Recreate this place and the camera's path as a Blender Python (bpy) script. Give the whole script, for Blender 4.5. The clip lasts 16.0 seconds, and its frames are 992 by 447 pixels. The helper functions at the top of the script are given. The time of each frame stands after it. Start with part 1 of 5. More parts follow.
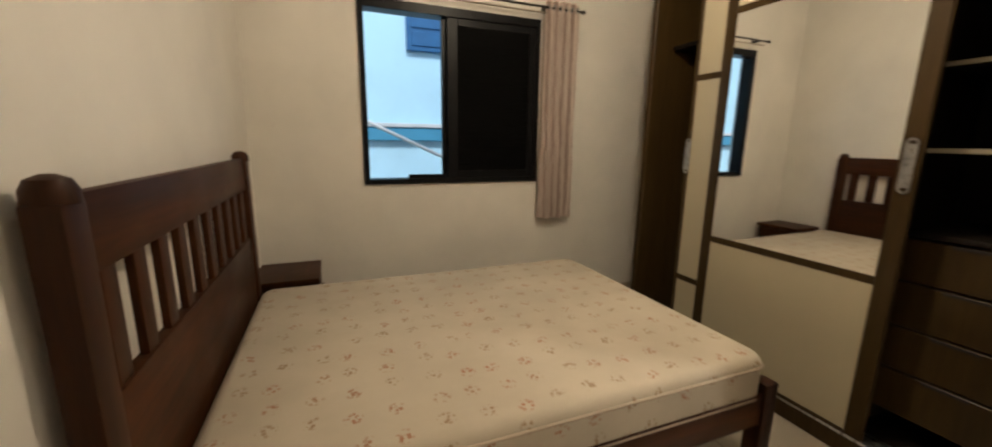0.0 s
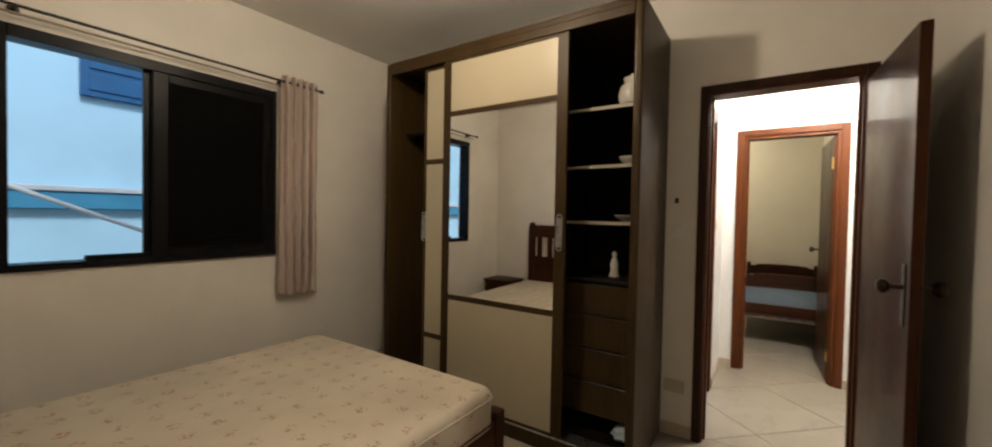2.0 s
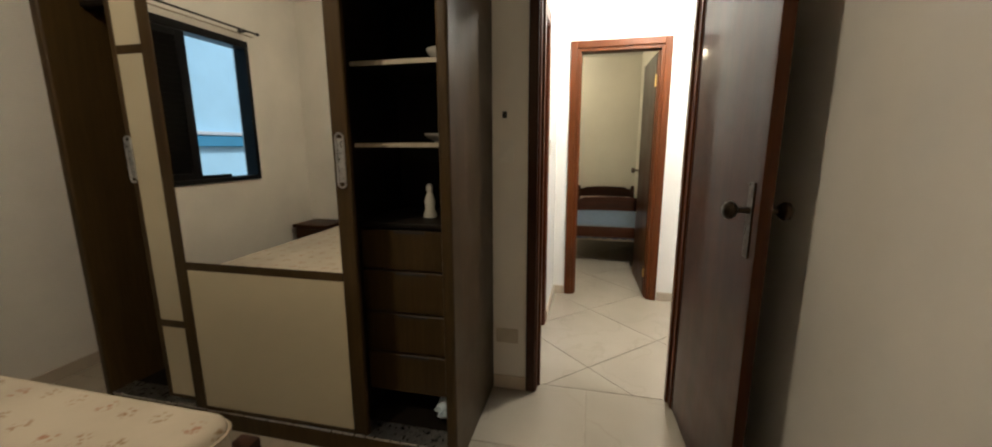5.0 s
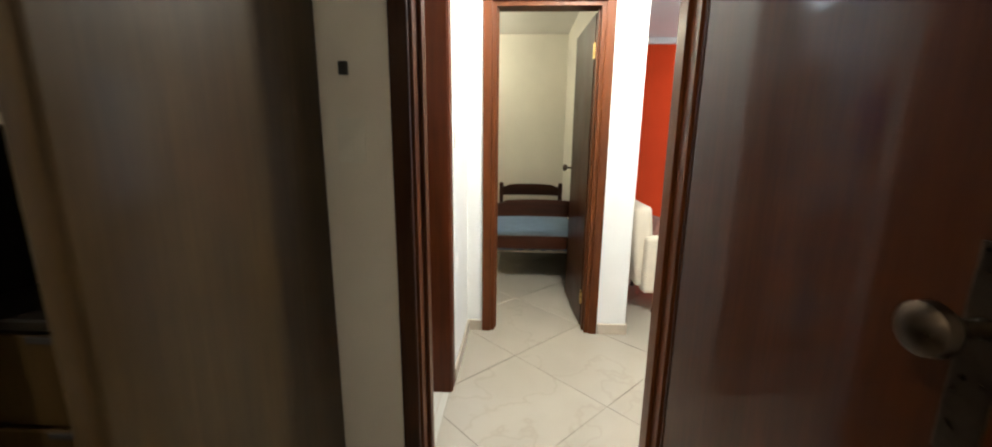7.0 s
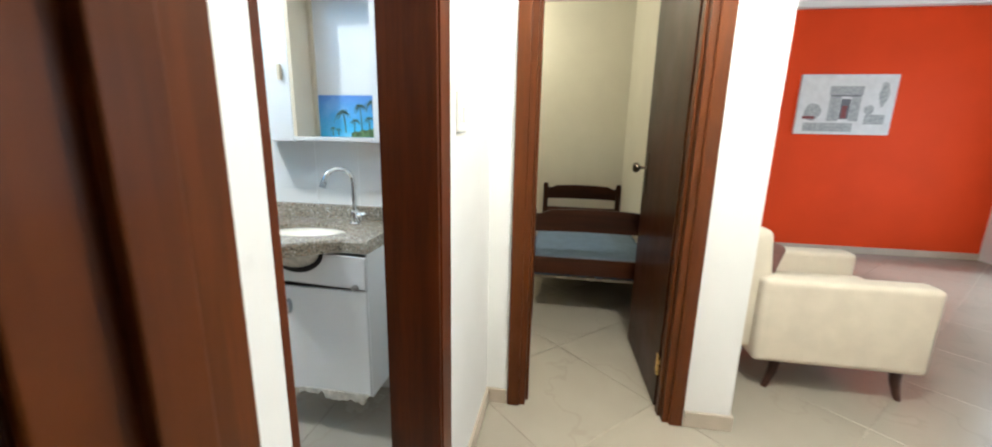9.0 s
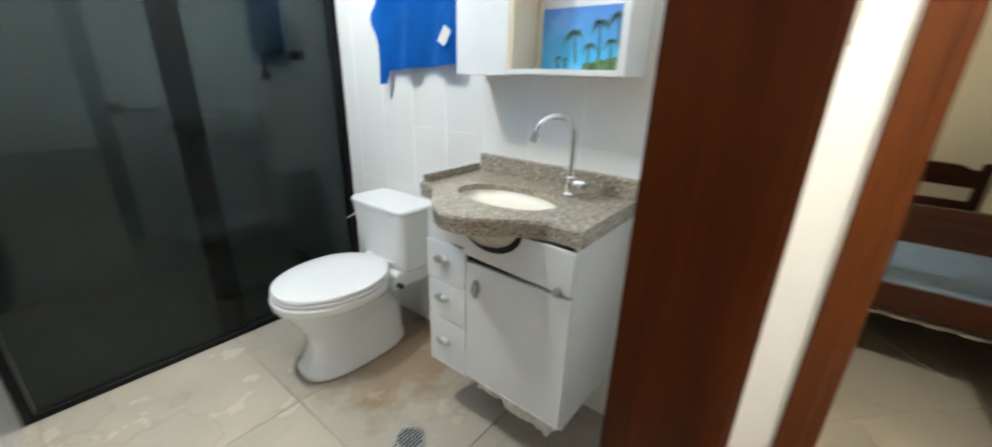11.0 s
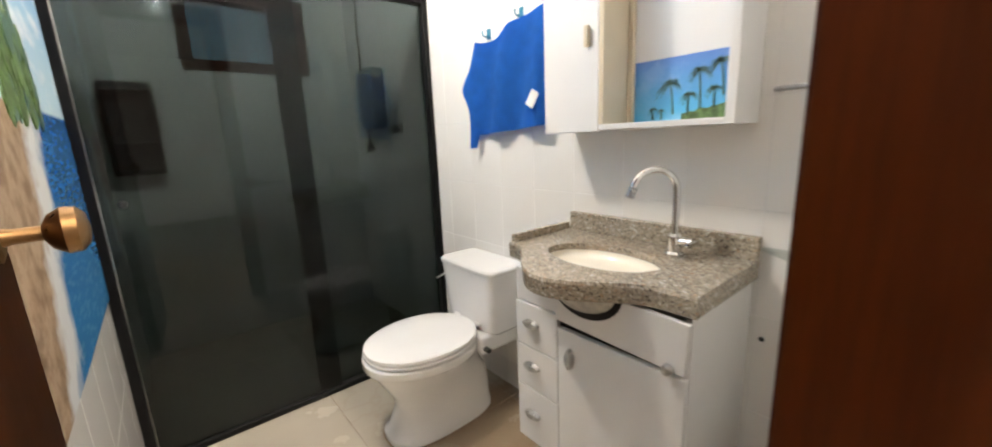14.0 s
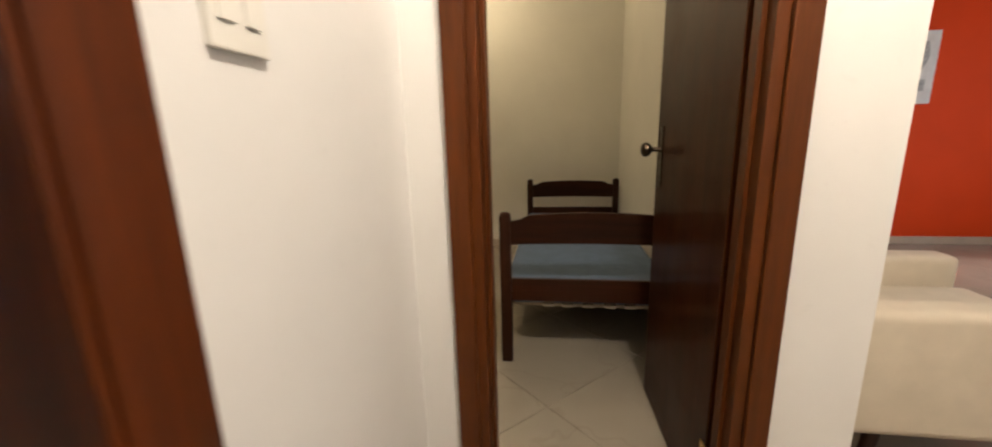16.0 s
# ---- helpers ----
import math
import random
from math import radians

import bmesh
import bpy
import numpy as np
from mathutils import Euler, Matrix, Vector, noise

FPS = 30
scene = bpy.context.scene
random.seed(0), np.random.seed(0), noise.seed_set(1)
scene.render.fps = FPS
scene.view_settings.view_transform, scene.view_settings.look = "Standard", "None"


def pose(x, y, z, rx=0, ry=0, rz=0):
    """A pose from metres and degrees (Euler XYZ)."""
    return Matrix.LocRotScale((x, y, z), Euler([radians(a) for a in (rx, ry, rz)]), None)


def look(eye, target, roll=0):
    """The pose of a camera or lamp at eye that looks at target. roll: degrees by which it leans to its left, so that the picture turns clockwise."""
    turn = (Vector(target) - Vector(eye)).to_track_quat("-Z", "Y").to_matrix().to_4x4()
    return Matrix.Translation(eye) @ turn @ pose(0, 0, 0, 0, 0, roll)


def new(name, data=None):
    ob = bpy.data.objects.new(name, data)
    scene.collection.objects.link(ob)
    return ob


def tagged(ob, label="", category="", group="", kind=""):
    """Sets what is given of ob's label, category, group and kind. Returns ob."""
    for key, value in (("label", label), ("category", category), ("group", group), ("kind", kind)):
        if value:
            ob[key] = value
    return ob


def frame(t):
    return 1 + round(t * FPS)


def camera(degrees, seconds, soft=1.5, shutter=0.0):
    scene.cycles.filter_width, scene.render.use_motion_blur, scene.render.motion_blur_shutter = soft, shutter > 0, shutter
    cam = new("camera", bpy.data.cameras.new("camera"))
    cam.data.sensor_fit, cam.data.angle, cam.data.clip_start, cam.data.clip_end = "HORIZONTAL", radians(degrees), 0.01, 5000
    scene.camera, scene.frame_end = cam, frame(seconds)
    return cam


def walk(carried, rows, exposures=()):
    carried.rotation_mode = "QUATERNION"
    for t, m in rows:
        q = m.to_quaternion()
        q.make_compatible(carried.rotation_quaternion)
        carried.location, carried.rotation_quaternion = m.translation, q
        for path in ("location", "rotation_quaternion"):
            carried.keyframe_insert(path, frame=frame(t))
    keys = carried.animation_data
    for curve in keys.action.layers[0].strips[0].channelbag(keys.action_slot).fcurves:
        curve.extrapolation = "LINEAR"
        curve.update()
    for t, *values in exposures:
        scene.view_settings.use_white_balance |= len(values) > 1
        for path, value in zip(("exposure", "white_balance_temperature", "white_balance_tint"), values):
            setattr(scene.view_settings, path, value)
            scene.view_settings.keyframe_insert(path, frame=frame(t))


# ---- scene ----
cam = camera(101.5, 16.0, soft=1.9, shutter=0.4)
PATH = [
    (0, (-0.002, 0.005, 1.329), (0.723, 1.827, 0.936), 0.8),
    (0.5, (-0.08, -0.035, 1.307), (0.981, 1.623, 0.95), -1.3),
    (1, (-0.131, -0.082, 1.356), (1.181, 1.416, 1.17), 0.0),
    (1.5, (-0.115, -0.09, 1.352), (1.399, 1.216, 1.297), 1.3),
    (2, (-0.076, -0.112, 1.357), (1.581, 1.007, 1.313), 1.1),
    (2.5, (-0.03, -0.125, 1.339), (1.695, 0.866, 1.138), 0.9),
    (3, (0.059, -0.14, 1.33), (1.775, 0.836, 1.011), 0.5),
    (3.5, (0.191, -0.168, 1.322), (1.927, 0.767, 0.985), 1.1),
    (4, (0.321, -0.179, 1.325), (2.115, 0.618, 0.941), 1.0),
    (4.5, (0.496, -0.082, 1.323), (2.38, 0.492, 0.971), 0.3),
    (5, (0.636, -0.055, 1.31), (2.549, 0.395, 0.94), -0.2),
    (5.2, (0.719, -0.07, 1.307), (2.636, 0.368, 0.943), -0.4),
    (7.3, (1.708, -0.062, 1.296), (3.664, 0.013, 0.886), 0.7),
    (7.5, (1.771, -0.071, 1.307), (3.726, 0.081, 0.913), 1.0),
    (8, (1.973, -0.064, 1.295), (3.929, 0.068, 0.899), 0.6),
    (8.2, (2.106, -0.067, 1.267), (4.058, 0.059, 0.849), 0.9),
    (10.3, (2.866, 0.083, 1.236), (4.594, 0.943, 0.714), 1.4),
    (10.5, (2.916, 0.124, 1.233), (4.593, 1.052, 0.66), 1.4),
    (11, (2.997, 0.241, 1.205), (4.47, 1.402, 0.513), 1.5),
    (11.5, (3.095, 0.369, 1.185), (4.181, 1.822, 0.343), -0.5),
    (12, (3.133, 0.445, 1.166), (4.172, 1.946, 0.349), -0.2),
    (12.5, (3.146, 0.472, 1.165), (4.26, 2.055, 0.664), -1.7),
    (13, (3.131, 0.457, 1.164), (4.239, 2.057, 0.705), -1.4),
    (13.5, (3.085, 0.387, 1.174), (4.171, 1.999, 0.702), -1.9),
    (14, (3.028, 0.294, 1.196), (4.271, 1.805, 0.781), -2.4),
    (14.5, (2.955, 0.196, 1.186), (4.406, 1.494, 0.73), -3.1),
    (15, (2.979, 0.088, 1.173), (4.686, 1.009, 0.685), -3.5),
    (15.4, (3.038, 0.006, 1.169), (4.891, 0.598, 0.703), -2.8),
    (15.5, (3.057, -0.008, 1.17), (4.933, 0.515, 0.717), -2.9),
    (16, (3.239, -0.109, 1.153), (5.171, 0.18, 0.724), -1.6),
]
EXPOSURES = [(0.0, 0.0, 6350, 9), (0.8, -0.08, 6100, 8), (1.5, -0.26, 6000, 8), (2.0, -0.38, 6200, 10), (3.0, -0.32, 6500, 12), (4.0, -0.34, 6400, 9), (5.0, -0.36, 6050, 7), (7.3, 0.12, 5500, 3),
             (8.2, 0.15, 5400, 2), (10.3, -0.22, 5900, 4), (11.2, -0.05, 5900, 4), (12.5, 0.0, 6600, 9), (13.5, -0.1, 6900, 12), (14.5, -0.12, 7000, 14), (15.0, -0.22, 7000, 15), (16.0, -0.72, 6700, 14)]
walk(cam, [(t, look(eye, target, roll)) for t, eye, target, roll in PATH], EXPOSURES)
SKY = 0.15
BEDROOM_W, HALL_W, BATH_W, SMALL_W, LIVING_W = 58, 165, 80, 36, 30
PIPE_A, PIPE_B = (-0.3, 4.3, 1.8), (2.2, 4.3, 0.656)
ARMCHAIR = pose(5.24, -1.03, 0, 0, 0, -90)
PIC = (7.6, -2.99, 1.63)

# ---- world, sun and lamps ----
world = bpy.data.worlds.new("world")
scene.world = world
world.use_nodes = True
wn = world.node_tree
sky = wn.nodes.new("ShaderNodeTexSky")
sky.sky_type, sky.sun_disc = "NISHITA", False
sky.sun_elevation, sky.sun_rotation = radians(38), radians(200)
wn.links.new(sky.outputs[0], wn.nodes["Background"].inputs[0])
wn.nodes["Background"].inputs[1].default_value = SKY
sun = new("sun", bpy.data.lights.new("sun", "SUN"))
sun.data.energy, sun.data.angle, sun.data.color = 3.5, radians(12), (1, 0.97, 0.93)
sun.matrix_world = look((0, 0, 20), (1.5, 9, 9))


def lamp(name, place, watts, colour, radius):
    ob = new(name, bpy.data.lights.new(name, "POINT"))
    ob.data.energy, ob.data.color, ob.data.shadow_soft_size = watts, colour, radius
    ob.location = place
    return ob


lamp("bedroom_bulb", (1.07, 1.12, 2.56), BEDROOM_W, (1.0, 0.82, 0.59), 0.05)
lamp("hall_bulb", (3.45, -0.55, 2.5), HALL_W, (1.0, 0.9, 0.74), 0.07)
lamp("bathroom_bulb", (3.3, 1.75, 2.42), BATH_W, (1.0, 0.955, 0.88), 0.06)
lamp("small_bedroom_bulb", (6.5, 0.7, 2.5), SMALL_W, (1.0, 0.82, 0.53), 0.08)

# added area lamp: brightens the living room as daylight from an unseen, assumed window
daylight = new("stand_in_daylight", bpy.data.lights.new("stand_in_daylight", "AREA"))
daylight.data.shape, daylight.data.size, daylight.data.size_y = "RECTANGLE", 2.3, 1.7
daylight.data.energy, daylight.data.color = LIVING_W, (0.88, 0.94, 1.0)
daylight.matrix_world = look((5.8, -4.6, 1.3), (5.6, 0, 1.2))


# ---- materials ----
def nodes(name):
    m = bpy.data.materials.new(name)
    m.use_nodes = True
    t = m.node_tree
    return m, t, t.nodes["Principled BSDF"]


def node(t, kind, **values):
    n = t.nodes.new(kind)
    for k, v in values.items():
        n.inputs[k].default_value = v
    return n


def coords(t, scale=(1, 1, 1), space="Object"):
    c = t.nodes.new("ShaderNodeTexCoord")
    mp = t.nodes.new("ShaderNodeMapping")
    mp.inputs["Scale"].default_value = scale
    t.links.new(c.outputs[space], mp.inputs["Vector"])
    return mp.outputs["Vector"]


def mixed(t, fac, a, b, mode="MIX"):
    m = t.nodes.new("ShaderNodeMix")
    m.data_type, m.blend_type = "RGBA", mode
    for sock, v in ((m.inputs[0], fac), (m.inputs[6], a), (m.inputs[7], b)):
        if hasattr(v, "is_output"):
            t.links.new(v, sock)
        elif isinstance(v, (int, float)):
            sock.default_value = v
        else:
            sock.default_value = (*v, 1)
    return m.outputs[2]


def ramp(t, src, lo, hi, a=0.0, b=1.0):
    r = node(t, "ShaderNodeMapRange", **{"From Min": lo, "From Max": hi, "To Min": a, "To Max": b})
    t.links.new(src, r.inputs["Value"])
    return r.outputs["Result"]


def noisy(t, vec, scale, detail=4.0, rough=0.55):
    n = node(t, "ShaderNodeTexNoise", Scale=scale, Detail=detail, Roughness=rough)
    t.links.new(vec, n.inputs["Vector"])
    return n.outputs["Fac"]


def bumped(t, b, src, strength, distance=0.002):
    n = node(t, "ShaderNodeBump", Strength=strength, Distance=distance)
    t.links.new(src, n.inputs["Height"])
    t.links.new(n.outputs["Normal"], b.inputs["Normal"])


def paint(name, colour, rough=0.55, mottle=0.08, grain=0.25, scale=1.0):
    m, t, b = nodes(name)
    v = coords(t)
    big = noisy(t, v, 1.7 * scale, 5)
    dark = tuple(c * (1 - mottle * 1.6) for c in colour)
    c1 = mixed(t, ramp(t, big, 0.35, 0.68), dark, colour)
    spots = noisy(t, v, 23 * scale, 3)
    c2 = mixed(t, ramp(t, spots, 0.66, 0.8, 0, 0.25), c1, tuple(c * 0.75 for c in colour))
    t.links.new(c2, b.inputs["Base Color"])
    b.inputs["Roughness"].default_value = rough
    bumped(t, b, noisy(t, v, 140, 6, 0.6), grain, 0.0015)
    return m


def wood(name, dark, light, axis="Z", rough=0.3, coat=0.3, scale=1.0):
    m, t, b = nodes(name)
    stretch = {"X": (0.07, 1, 1), "Y": (1, 0.07, 1), "Z": (1, 1, 0.07)}[axis]
    v = coords(t, tuple(s * scale for s in stretch))
    fine = noisy(t, v, 60, 6, 0.65)
    band = noisy(t, v, 9, 4, 0.6)
    c1 = mixed(t, ramp(t, band, 0.3, 0.7), dark, light)
    c2 = mixed(t, ramp(t, fine, 0.42, 0.62, 0, 0.4), c1, tuple(c * 0.55 for c in dark))
    wear = noisy(t, coords(t), 2.3, 5)
    c3 = mixed(t, ramp(t, wear, 0.6, 0.8, 0, 0.35), c2, tuple(min(1, c * 1.25) for c in light))
    t.links.new(c3, b.inputs["Base Color"])
    t.links.new(ramp(t, wear, 0.3, 0.75, rough, rough + 0.2), b.inputs["Roughness"])
    b.inputs["Coat Weight"].default_value = coat
    b.inputs["Coat Roughness"].default_value = 0.14
    b.inputs["Specular IOR Level"].default_value = 0.16
    bumped(t, b, fine, 0.18, 0.001)
    return m


def metal(name, colour, rough=0.2):
    m, t, b = nodes(name)
    v = coords(t)
    t.links.new(mixed(t, ramp(t, noisy(t, v, 30, 4), 0.45, 0.75), colour, tuple(c * 0.6 for c in colour)), b.inputs["Base Color"])
    b.inputs["Metallic"].default_value = 1
    t.links.new(ramp(t, noisy(t, v, 55, 3), 0.3, 0.7, rough * 0.7, rough * 1.6), b.inputs["Roughness"])
    return m


def plain(name, colour, rough=0.5, mottle=0.12, scale=8.0, coat=0.0, spread=0.0):
    m, t, b = nodes(name)
    v = coords(t)
    c = mixed(t, ramp(t, noisy(t, v, scale, 5), 0.35, 0.7), tuple(x * (1 - mottle) for x in colour), colour)
    if spread:
        info = t.nodes.new("ShaderNodeObjectInfo")
        c = mixed(t, ramp(t, info.outputs["Random"], 0, 1, 0, spread), c, tuple(x * 0.78 for x in colour))
    t.links.new(c, b.inputs["Base Color"])
    t.links.new(ramp(t, noisy(t, v, scale * 4, 3), 0.3, 0.7, rough * 0.96, min(1, rough * 1.05)), b.inputs["Roughness"])
    b.inputs["Coat Weight"].default_value = coat
    bumped(t, b, noisy(t, v, scale * 18, 4), 0.08, 0.001)
    return m


def marble_tile(name, base, vein, rough=0.16, stain=0.0):
    m, t, b = nodes(name)
    v = coords(t)
    info = t.nodes.new("ShaderNodeObjectInfo")
    off = t.nodes.new("ShaderNodeVectorMath")
    off.operation = "MULTIPLY_ADD"
    off.inputs[1].default_value = (9, 9, 9)
    t.links.new(info.outputs["Random"], off.inputs[0])
    t.links.new(v, off.inputs[2])
    p = off.outputs[0]
    cloud = noisy(t, p, 3.2, 5, 0.5)
    line = noisy(t, p, 1.6, 4, 0.5)
    veins = ramp(t, line, 0.49, 0.5, 0, 1)
    veins2 = ramp(t, line, 0.5, 0.51, 1, 0)
    mul = t.nodes.new("ShaderNodeMath")
    mul.operation = "MULTIPLY"
    t.links.new(veins, mul.inputs[0])
    t.links.new(veins2, mul.inputs[1])
    c1 = mixed(t, ramp(t, cloud, 0.35, 0.7), base, tuple(x * 0.9 for x in base))
    fade = t.nodes.new("ShaderNodeMath")
    fade.operation = "MULTIPLY"
    fade.inputs[1].default_value = 0.22
    t.links.new(mul.outputs[0], fade.inputs[0])
    c2 = mixed(t, fade.outputs[0], c1, vein)
    c3 = mixed(t, ramp(t, info.outputs["Random"], 0, 1, 0, 0.35), c2, tuple(x * 0.85 for x in base))
    if stain:
        d = t.nodes.new("ShaderNodeVectorMath")
        d.operation = "DISTANCE"
        t.links.new(v, d.inputs[0])
        d.inputs[1].default_value = (3.93, 1.5, 0)
        blot = t.nodes.new("ShaderNodeMath")
        blot.operation = "MULTIPLY_ADD"
        t.links.new(noisy(t, v, 7, 6, 0.65), blot.inputs[0])
        blot.inputs[1].default_value = -0.7
        t.links.new(d.outputs["Value"], blot.inputs[2])
        c3 = mixed(t, ramp(t, blot.outputs[0], -0.16, 0.06, stain, 0), c3, (0.22, 0.125, 0.05))
    t.links.new(c3, b.inputs["Base Color"])
    t.links.new(ramp(t, noisy(t, p, 6, 4), 0.3, 0.7, rough + 0.05, rough + 0.08), b.inputs["Roughness"])
    return m


def granite(name):
    m, t, b = nodes(name)
    v = coords(t)
    vor = node(t, "ShaderNodeTexVoronoi", Scale=190.0)
    t.links.new(v, vor.inputs["Vector"])
    cell = ramp(t, vor.outputs["Color"], 0, 1)
    c1 = mixed(t, ramp(t, cell, 0.2, 0.7), (0.24, 0.205, 0.16), (0.42, 0.37, 0.3))
    c2 = mixed(t, ramp(t, noisy(t, v, 130, 3), 0.585, 0.635, 0, 0.85), c1, (0.03, 0.025, 0.02))
    c3 = mixed(t, ramp(t, noisy(t, v, 75, 2), 0.6, 0.68, 0, 0.55), c2, (0.38, 0.2, 0.1))
    c4 = mixed(t, ramp(t, noisy(t, coords(t, (1.3, 1, 1.2)), 95, 2), 0.62, 0.66, 0, 0.8), c3, (0.68, 0.64, 0.58))
    t.links.new(c4, b.inputs["Base Color"])
    b.inputs["Roughness"].default_value = 0.17
    b.inputs["Coat Weight"].default_value = 0.2
    return m


def mirror_mat(name):
    m, t, b = nodes(name)
    b.inputs["Base Color"].default_value = (0.95, 0.955, 0.94, 1)
    b.inputs["Metallic"].default_value = 1
    b.inputs["Roughness"].default_value = 0.01
    return m


def glass_mat(name, tint, gloss=1.0):
    m, t, b = nodes(name)
    t.nodes.remove(b)
    tr = t.nodes.new("ShaderNodeBsdfTransparent")
    v = coords(t)
    haze = ramp(t, noisy(t, v, 2.0, 5), 0.3, 0.75)
    t.links.new(mixed(t, haze, tint, tuple(c * 0.8 for c in tint)), tr.inputs["Color"])
    gl = t.nodes.new("ShaderNodeBsdfGlossy")
    gl.inputs["Roughness"].default_value = 0.03
    fr = t.nodes.new("ShaderNodeFresnel")
    fr.inputs["IOR"].default_value = 1.5
    mul = t.nodes.new("ShaderNodeMath")
    mul.operation = "MULTIPLY"
    mul.inputs[1].default_value = gloss
    t.links.new(fr.outputs[0], mul.inputs[0])
    mx = t.nodes.new("ShaderNodeMixShader")
    t.links.new(mul.outputs[0], mx.inputs[0])
    t.links.new(tr.outputs[0], mx.inputs[1])
    t.links.new(gl.outputs[0], mx.inputs[2])
    t.links.new(mx.outputs[0], t.nodes["Material Output"].inputs["Surface"])
    return m


def floral(name):
    m, t, b = nodes(name)
    v = coords(t)
    # the print runs over the edge: the height is added to the second axis
    sep = t.nodes.new("ShaderNodeSeparateXYZ")
    t.links.new(v, sep.inputs[0])
    over = t.nodes.new("ShaderNodeMath")
    t.links.new(sep.outputs["Y"], over.inputs[0])
    t.links.new(sep.outputs["Z"], over.inputs[1])
    com = t.nodes.new("ShaderNodeCombineXYZ")
    t.links.new(sep.outputs["X"], com.inputs["X"])
    t.links.new(over.outputs[0], com.inputs["Y"])
    flat = com.outputs[0]
    vor = node(t, "ShaderNodeTexVoronoi", Scale=8.5, Randomness=0.35)
    vor.voronoi_dimensions = "2D"
    t.links.new(flat, vor.inputs["Vector"])
    dist = vor.outputs["Distance"]
    near = ramp(t, dist, 0.16, 0.27, 1, 0)
    petals = node(t, "ShaderNodeTexVoronoi", Scale=58.0, Randomness=1.0)
    petals.voronoi_dimensions = "2D"
    t.links.new(flat, petals.inputs["Vector"])
    blob = ramp(t, petals.outputs["Distance"], 0.3, 0.44, 1, 0)
    mul = t.nodes.new("ShaderNodeMath")
    mul.operation = "MULTIPLY"
    t.links.new(near, mul.inputs[0])
    t.links.new(blob, mul.inputs[1])
    keep = ramp(t, noisy(t, v, 48, 2), 0.4, 0.5)
    mul2 = t.nodes.new("ShaderNodeMath")
    mul2.operation = "MULTIPLY"
    t.links.new(mul.outputs[0], mul2.inputs[0])
    t.links.new(keep, mul2.inputs[1])
    hue = mixed(t, ramp(t, vor.outputs["Color"], 0.3, 0.6), (0.3, 0.1, 0.035), (0.24, 0.14, 0.06))
    cloth = mixed(t, ramp(t, noisy(t, v, 2.5, 5), 0.35, 0.7), (0.42, 0.36, 0.28), (0.51, 0.445, 0.35))
    c = mixed(t, ramp(t, mul2.outputs[0], 0, 1, 0, 0.75), cloth, hue)
    t.links.new(c, b.inputs["Base Color"])
    b.inputs["Roughness"].default_value = 0.85
    bumped(t, b, noisy(t, v, 260, 3), 0.2, 0.001)
    return m


def curtain_mat(name):
    m, t, b = nodes(name)
    v = coords(t)
    wv = node(t, "ShaderNodeTexWave", Scale=11.0, Distortion=1.5, Detail=2.0)
    t.links.new(v, wv.inputs["Vector"])
    c = mixed(t, ramp(t, wv.outputs["Fac"], 0.55, 0.8), (0.84, 0.73, 0.66), (0.6, 0.46, 0.4))
    t.links.new(c, b.inputs["Base Color"])
    b.inputs["Roughness"].default_value = 0.9
    bumped(t, b, noisy(t, v, 220, 3), 0.25, 0.001)
    return m


def mural_mat(name):
    # a printed beach: sky, sea, pale surf, brown sand; x of the picture runs along world y, its height along z
    m, t, b = nodes(name)
    c = t.nodes.new("ShaderNodeTexCoord")
    s = t.nodes.new("ShaderNodeSeparateXYZ")
    t.links.new(c.outputs["Object"], s.inputs[0])
    y, z = s.outputs["Y"], s.outputs["Z"]
    n = noisy(t, coords(t), 5, 6, 0.6)
    skyc = mixed(t, ramp(t, z, 1.32, 1.9), (0.55, 0.75, 0.85), (0.06, 0.3, 0.62))
    skyc = mixed(t, ramp(t, noisy(t, coords(t, (1, 1, 2.5)), 3.5, 6), 0.5, 0.66, 0, 0.8), skyc, (0.8, 0.85, 0.88))
    sea = mixed(t, ramp(t, z, 0.7, 1.3), (0.03, 0.2, 0.46), (0.012, 0.11, 0.36))
    sea = mixed(t, ramp(t, noisy(t, coords(t, (1, 3, 14)), 5, 5), 0.5, 0.7, 0, 0.25), sea, (0.2, 0.5, 0.66))

    def shore(offset, width):
        a = t.nodes.new("ShaderNodeMath")
        a.operation = "MULTIPLY_ADD"
        t.links.new(n, a.inputs[0])
        a.inputs[1].default_value = 0.35
        t.links.new(y, a.inputs[2])
        d = t.nodes.new("ShaderNodeMath")
        d.operation = "MULTIPLY_ADD"
        t.links.new(z, d.inputs[0])
        d.inputs[1].default_value = -0.4
        t.links.new(a.outputs[0], d.inputs[2])
        return ramp(t, d.outputs[0], offset, offset + width)

    surf = mixed(t, shore(1.33, 0.09), (0.72, 0.75, 0.76), sea)
    sand = mixed(t, ramp(t, noisy(t, coords(t), 22, 6), 0.4, 0.66), (0.48, 0.35, 0.24), (0.3, 0.2, 0.13))
    ground = mixed(t, shore(1.22, 0.07), sand, surf)
    col = mixed(t, ramp(t, z, 1.3, 1.31), ground, skyc)
    t.links.new(col, b.inputs["Base Color"])
    b.inputs["Roughness"].default_value = 0.25
    return m


